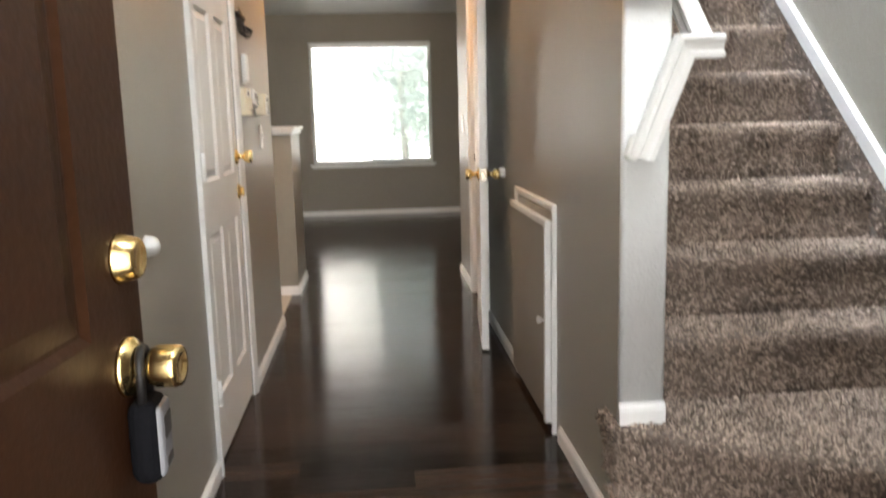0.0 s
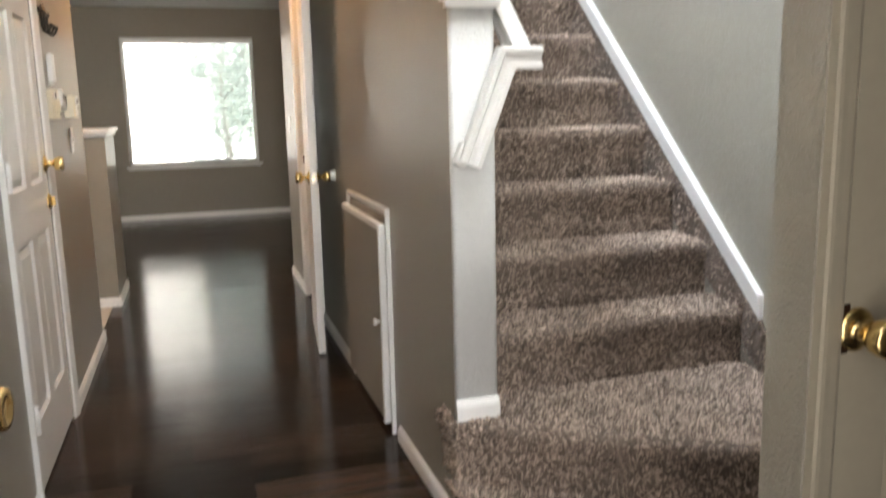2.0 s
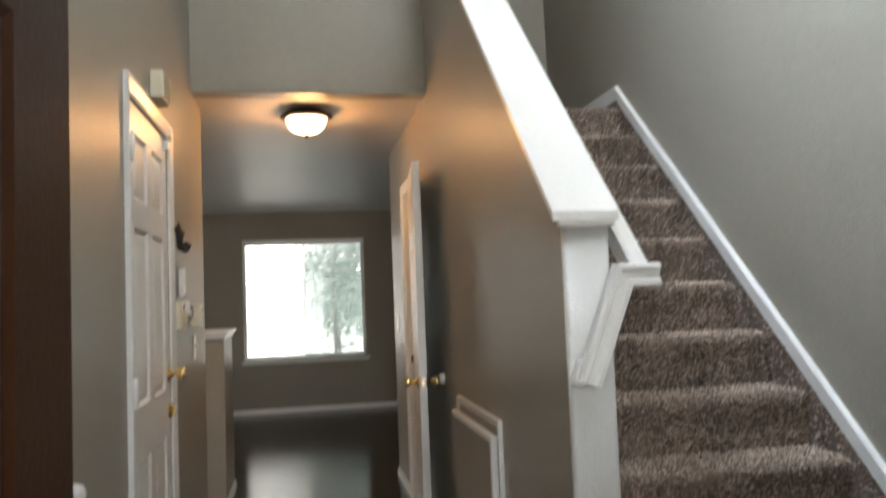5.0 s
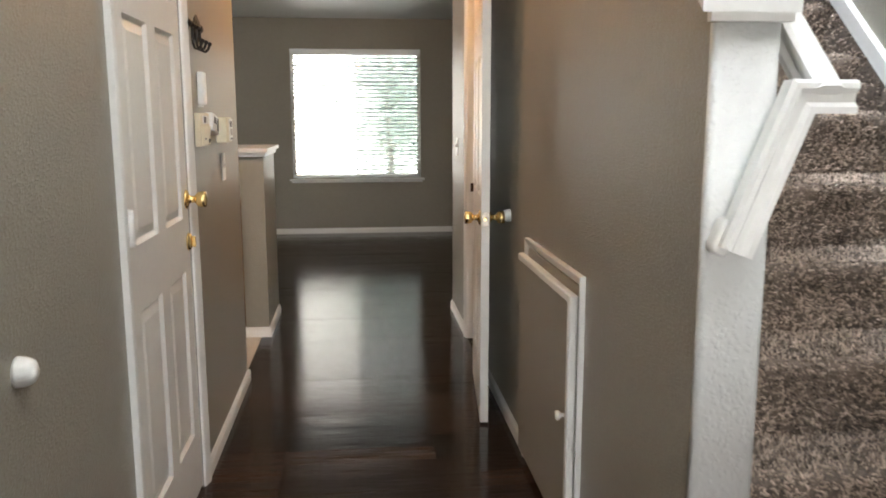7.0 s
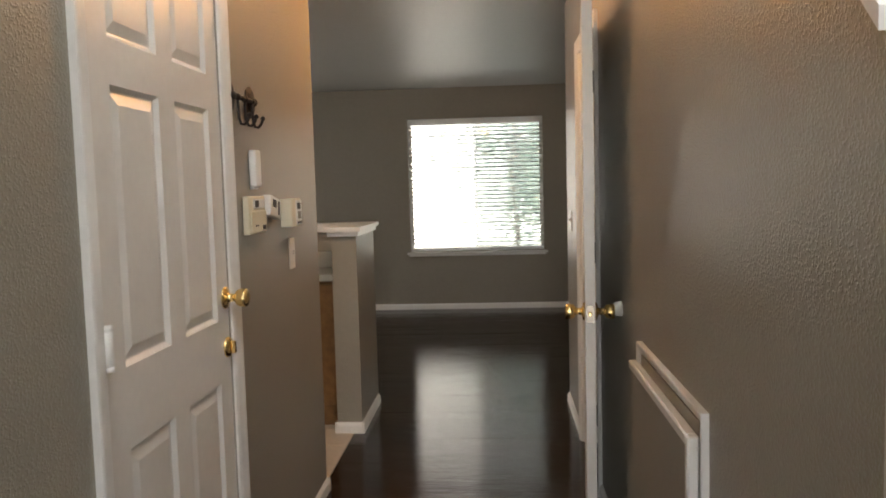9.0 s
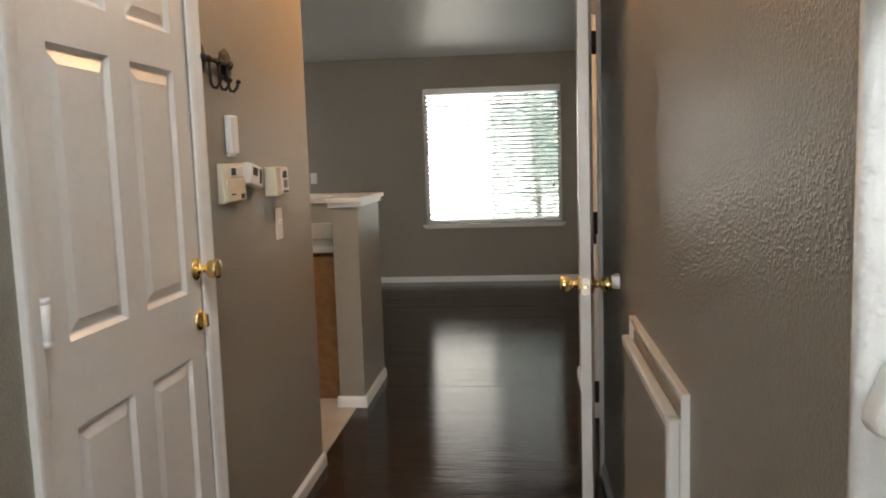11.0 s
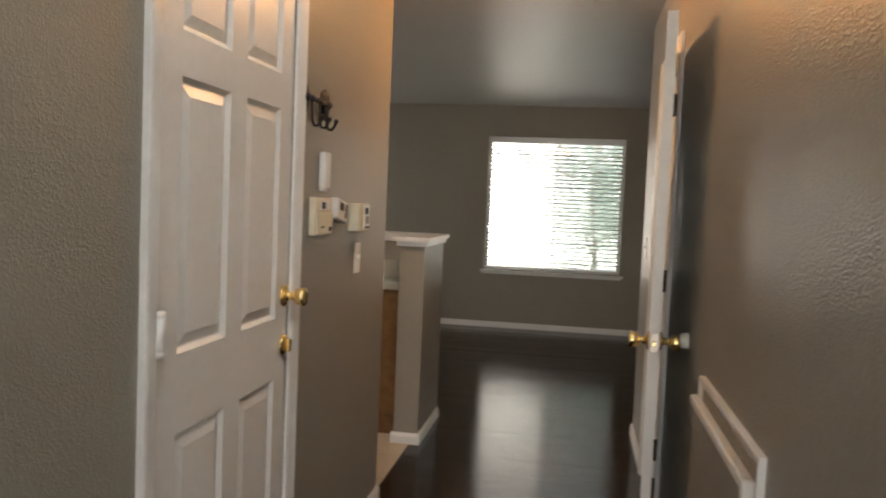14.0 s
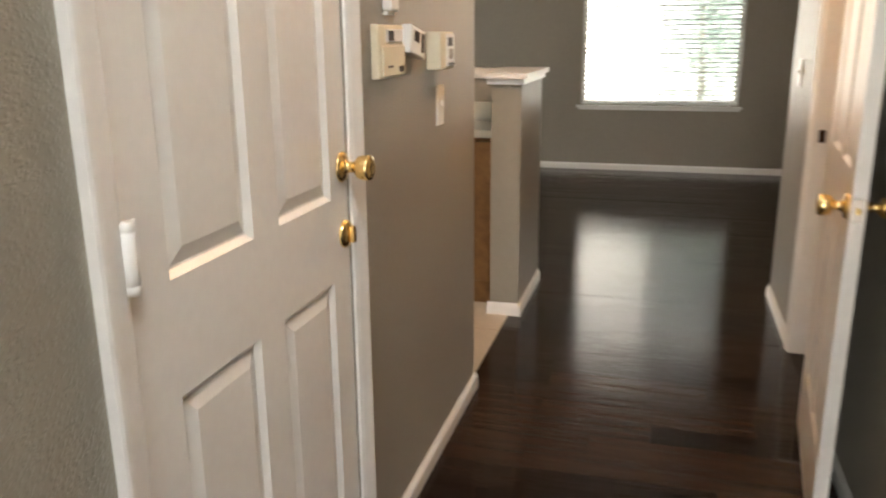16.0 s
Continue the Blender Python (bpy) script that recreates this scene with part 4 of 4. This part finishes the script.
for i in range(9):
    part("louvre", B(0.048, 0.0530, -0.062, 0.074, -0.041 + i * 0.010, -0.0352 + i * 0.010, bev=0.001), CREAM, chime)

def bumper(m, label):
    ob = thing("wall_bumper", m, label, "door stop", "wall door stops")
    part("dome", lathe(bmesh.new(), [(0.027, 0), (0.027, 0.006), (0.025, 0.018), (0.020, 0.028), (0.011, 0.033), (0.002, 0.034)], facing((1, 0, 0)), 24), WHITEP, ob)
    return ob


bumper(Matrix.Translation((XR, 4.965, 0.925)) @ pose(0, 0, 0, 0, 0, 180), "white dome door stop on the wall behind the knob")
bumper(Matrix.Translation((0, 2.985, 0.914)), "white dome door stop on the wall near the front door")

spring = thing("spring_door_stop", Matrix.Translation((0.014, 3.035, 0.045)), "metal spring door stop with white rubber tip", "door stop")
part("spring", tube(bmesh.new(), [(0.055 * i / 120, 0.0052 * math.cos(i * 0.84), 0.0052 * math.sin(i * 0.84)) for i in range(121)], 0.0013, 6), STEEL, spring, "steel spring")
part("rubber_tip", lathe(bmesh.new(), [(0.007, 0), (0.009, 0.003), (0.009, 0.013), (0.007, 0.016)], Matrix.Translation((0.055, 0, 0)) @ facing((1, 0, 0)), 16), WHITEP, spring, "white rubber tip")

vent = thing("floor_vent", Matrix.Translation((0.09, 2.945, 0.0)), "tan metal floor vent with dark bronze louvres", "floor vent")
bm = bmesh.new()
box(bm, -0.066, 0.070, 0.118, 0.145, 0.001, 0.006, bev=0.0015), box(bm, -0.066, 0.070, -0.165, -0.138, 0.001, 0.006, bev=0.0015)
box(bm, -0.066, -0.040, -0.138, 0.118, 0.001, 0.006, bev=0.0015), box(bm, 0.044, 0.070, -0.138, 0.118, 0.001, 0.006, bev=0.0015)
part("frame", bm, TANV, vent, "tan metal frame")
part("backing", B(-0.042, 0.046, -0.14, 0.12, 0.0004, 0.0012), SUB, vent)
for i in range(21):
    part("louvre", B(-0.040, 0.044, -0.134 + i * 0.012, -0.1300 + i * 0.012, 0.0014, 0.005), VENTM, vent)

outlet = thing("wall_outlet", Matrix.Translation((XK + 0.003, 3.1, 0.62)), "small white cover plate on the post side", "outlet cover")
part("plate", B(0.0, 0.006, -0.03, 0.03, -0.05, 0.05, bev=0.002), WHITEP, outlet)


# ---- kitchen bar ----
bm = bmesh.new()
prism(bm, [(-0.12, 6.47), (0.02, 6.47), (0.02, 7.09), (-2.2, 7.09), (-2.2, 6.97), (-0.12, 6.97)], "z", 0, 1.112)
solid("bar_half_wall", bm, PAINT, "greige half wall between kitchen and living room", "half wall")
barcap = thing("bar_cap", Matrix(), "white wooden cap with moulding on the half wall", "wall cap", kind="structure")
part("cap_board", prism(bmesh.new(), [(-0.155, 6.435), (0.050, 6.435), (0.050, 7.130), (-2.2, 7.130), (-2.2, 6.93), (-0.155, 6.93)], "z", 1.138, 1.162), TRIM, barcap)
part("cap_moulding", prism(bmesh.new(), [(-0.138, 6.452), (0.034, 6.452), (0.034, 7.112), (-2.2, 7.112), (-2.2, 6.95), (-0.138, 6.95)], "z", 1.112, 1.138), TRIM, barcap)
cab = thing("base_cabinet", Matrix.Translation((-0.95, 6.80, 0)), "honey oak kitchen base cabinet under the bar", "cabinet")
part("body", B(-0.90, 0.828, -0.18, 0.168, 0.0, 0.848), OAK, cab)
for i in range(4):
    a = -0.885 + i * 0.43
    part("cabinet_door", B(a, a + 0.41, -0.198, -0.181, 0.12, 0.83, bev=0.003), OAK, cab)
counter = thing("kitchen_counter", Matrix.Translation((-0.95, 6.78, 0.85)), "beige laminate kitchen counter on the cabinet", "counter")
part("top", B(-0.92, 0.828, -0.205, 0.188, 0.0, 0.040, bev=0.006, seg=2), LAMIN, counter)
part("backsplash", B(-0.92, 0.828, 0.165, 0.188, 0.040, 0.140, bev=0.003), LAMIN, counter)

# ---- outside ----
def leafy(name, m, label, h, rad, n, seed):
    rng = random.Random(seed)
    ob = thing(name, m, label, "tree")
    bm = tube(bmesh.new(), [(0, 0, -0.1), (0.04, 0.02, h * 0.25), (-0.03, 0.05, h * 0.5), (0.02, 0.0, h * 0.8)], 0.035, 10)
    limbs = []
    for i in range(9):
        a, z = rng.uniform(0, 6.28), h * rng.uniform(0.25, 0.75)
        e = (rad * 0.8 * math.cos(a), rad * 0.8 * math.sin(a), z + h * rng.uniform(0.05, 0.25))
        limbs.append(e)
        tube(bm, [(0, 0.03, z), (e[0] * 0.5, e[1] * 0.5, z + (e[2] - z) * 0.35), e], 0.012, 7)
    part("trunk", bm, BARK, ob)
    vs, fs = [], []
    for i in range(n):
        c = Vector(rng.choice(limbs)) * rng.uniform(0.4, 1.05)
        c = Vector((c.x, c.y, rng.uniform(0.3, 1.0) * h * 0.4 + c.z * 0.6)) + Vector((rng.gauss(0, 1), rng.gauss(0, 1), rng.gauss(0, 1))) * rad * 0.36
        u = Vector((rng.gauss(0, 1), rng.gauss(0, 1), rng.gauss(0, 0.6))).normalized()
        v = u.orthogonal().normalized()
        s = rng.uniform(0.035, 0.075)
        k = len(vs)
        vs += [c - u * s, c + v * s * 0.45, c + u * s, c - v * s * 0.45]
        fs.append((k, k + 1, k + 2, k + 3))
    me = bpy.data.meshes.new("crown")
    me.from_pydata(vs, [], fs)
    me.materials.append(GLARE_LEAF)
    c = new("crown", me)
    c.parent = ob
    return ob


leafy("tree", Matrix.Translation((1.08, 14.2, -0.2)), "leafy tree outside the window, leaves paled for glare", 3.4, 1.0, 3400, 3)
leafy("tree", Matrix.Translation((1.15, 17.0, -0.2)), "leafy tree outside the window, leaves paled for glare", 3.2, 1.3, 2400, 4)

# added glowing panel: brightens the window and its reflection in the floor
solid("backdrop", B(-14, 18, 26.0, 26.1, -0.2, 9.0), BACKDROP_GLOW, "glowing panel added beyond the back garden to brighten the window", "backdrop")

# ---- tiles and boards ----
tile_floor = solid("kitchen_floor", B(-3.2, -0.025, 3.12, 6.97, -0.010, -0.002), GROUT, "kitchen floor bed under beige tiles", "floor")
tm = None
for i in range(10):
    for j in range(12):
        if tm is None:
            bm = B(-0.1485, 0.1485, -0.1485, 0.1485, -0.003, 0.002, bev=0.002)
            tl = part("tile", bm, TILE, tile_floor)
            tm = tl.data
        else:
            tl = new("tile", tm)
            tl.parent = tile_floor
        tl.location = (-0.178 - i * 0.3, 3.4 + j * 0.3, 0)

floor = solid("floor", B(-0.02, XR, YF, 1.0, -0.010, -0.006), SUB, "dark espresso hardwood floor boards across the hall", "floor")
rng, tilt = random.Random(11), random.Random(23)
PW = 0.127
boards = {}
rest_v, rest_f = [], []
def board_mesh(length):
    key = round(length, 2)
    if key not in boards:
        me = bpy.data.meshes.new("floor_board")
        bm = B(0.0003, key - 0.0003, 0.0003, PW - 0.0003, -0.009, 0.0)
        bm.to_mesh(me)
        bm.free()
        me.materials.append(PLANK)
        boards[key] = me
    return boards[key]


count = 0
y = YF
while y < YB - 0.001:
    lo, hi = (-0.025, XR) if y < 6.98 else (-3.2, 4.5)
    if y > 6.98 and y < 7.08:
        lo = -0.025
    x = lo
    first = True
    while x < hi - 0.02:
        length = rng.choice((0.45, 0.6, 0.75, 0.9, 1.05, 1.2)) if not first else rng.choice((0.3, 0.5, 0.7, 0.9))
        first = False
        length = min(length, hi - x)
        if hi - (x + length) < 0.12:
            length = hi - x
        if -0.9 < x + length / 2 < 2.2 and count < 300:
            ob = new("floor_board", board_mesh(length))
            ob.parent = floor
            ob.location = (x, y, 0)
            ob.rotation_euler = (radians(tilt.gauss(0, 0.22)), radians(tilt.gauss(0, 0.02)), 0)
            count += 1
        else:
            k = len(rest_v)
            rest_v += [(x + a * (length - 0.001), y + b * (PW - 0.001), c) for a in (0.001, 1) for b in (0.005, 1) for c in (-0.009, 0)]
            rest_f += [tuple(k + q for q in f) for f in ((0, 1, 3, 2), (4, 6, 7, 5), (0, 4, 5, 1), (2, 3, 7, 6), (1, 5, 7, 3))]
        x += length
    y += PW
me = bpy.data.meshes.new("outer_floor_boards")
me.from_pydata(rest_v, [], rest_f)
me.materials.append(PLANK)
ob = new("outer_floor_boards", me)
ob.parent = floor
tagged(ob, kind="stuff")

# ---- carpet pile ----
nr = np.random.default_rng(5)
P, N = [], []
for front, back, z0, z1 in TREADS:
    fr, bk = np.array(front), np.array(back)
    poly = np.vstack([fr, bk])
    lo, hi = poly.min(0), poly.max(0)
    far = z1 > 1.5
    dens = 13000 if far else 20000
    n = int(dens * np.prod(hi - lo))
    q = lo + nr.random((n, 2)) * (hi - lo)
    inside = np.zeros(n, bool)
    j = len(poly) - 1
    for i in range(len(poly)):
        a, b = poly[i], poly[j]
        if abs(a[1] - b[1]) > 1e-9:
            c = ((a[1] > q[:, 1]) != (b[1] > q[:, 1])) & (q[:, 0] < (b[0] - a[0]) * (q[:, 1] - a[1]) / (b[1] - a[1]) + a[0])
            inside ^= c
        j = i
    q = q[inside]
    P.append(np.column_stack([q, np.full(len(q), z1 - 0.002)])), N.append(np.tile((0.0, 0, 1), (len(q), 1)))
    for a, b in zip(fr, fr[1:]):
        d = b - a
        ln = np.hypot(*d)
        n = int(dens * ln * (z1 - z0) * 1.1)
        s, h = nr.random(n), nr.random(n)
        out = np.array((d[1], -d[0])) / ln
        bulge = (0.018 + 0.004 * np.sin(s * ln * 23.0 + z1 * 9.0)) * np.clip((h - 0.48) / 0.38, 0, 1) * np.clip((1.0 - h) / 0.05, 0, 1)
        pt = a + s[:, None] * d + out * bulge[:, None]
        P.append(np.column_stack([pt, z0 + h * (z1 - z0)])), N.append(np.tile((*out, 0.15), (n, 1)))
# pile on the side of the stairs below the skirt board
n = 24000
q = np.column_stack([nr.uniform(2.9, 5.176, n), nr.uniform(0.2, 2.4, n)])
low = np.minimum(0.2 + (q[:, 0] - 2.9) * 0.857, 2.2) - 0.02
q = q[(q[:, 1] > low) & (q[:, 1] < skirt_z(q[:, 0]) - 0.083)]
P.append(np.column_stack([np.full(len(q), XS - 0.011), q])), N.append(np.tile((-1.0, 0, 0.1), (len(q), 1)))
P, N = np.vstack(P), np.vstack(N)
n = len(P)
tip = N * 1.0 + nr.normal(0, 0.75, (n, 3))
tip /= np.linalg.norm(tip, axis=1)[:, None]
ht = nr.uniform(0.008, 0.018, n)[:, None]
u = np.cross(tip, nr.normal(0, 1, (n, 3)))
u /= np.linalg.norm(u, axis=1)[:, None]
v = np.cross(tip, u)
r = nr.uniform(0.0024, 0.0044, n)[:, None]
V = np.stack([P + u * r, P + (-0.5 * u + 0.87 * v) * r, P + (-0.5 * u - 0.87 * v) * r, P + tip * ht + u * r * 0.5, P + tip * ht - u * r * 0.5], 1).reshape(-1, 3)
idx = np.arange(n)[:, None, None] * 5
F = (np.array([[0, 1, 3], [1, 4, 3], [1, 2, 4], [2, 0, 4], [0, 3, 4]])[None] + idx).reshape(-1, 3)
me = bpy.data.meshes.new("carpet_pile")
me.vertices.add(len(V)), me.loops.add(F.size), me.polygons.add(len(F))
me.vertices.foreach_set("co", V.ravel().astype(np.float32))
me.loops.foreach_set("vertex_index", F.ravel().astype(np.int32))
me.polygons.foreach_set("loop_start", np.arange(0, F.size, 3, dtype=np.int32))
me.update(calc_edges=True)
me.materials.append(PILE)
pile = new("carpet_pile", me)
pile.parent = stairs
tagged(pile, kind="stuff")
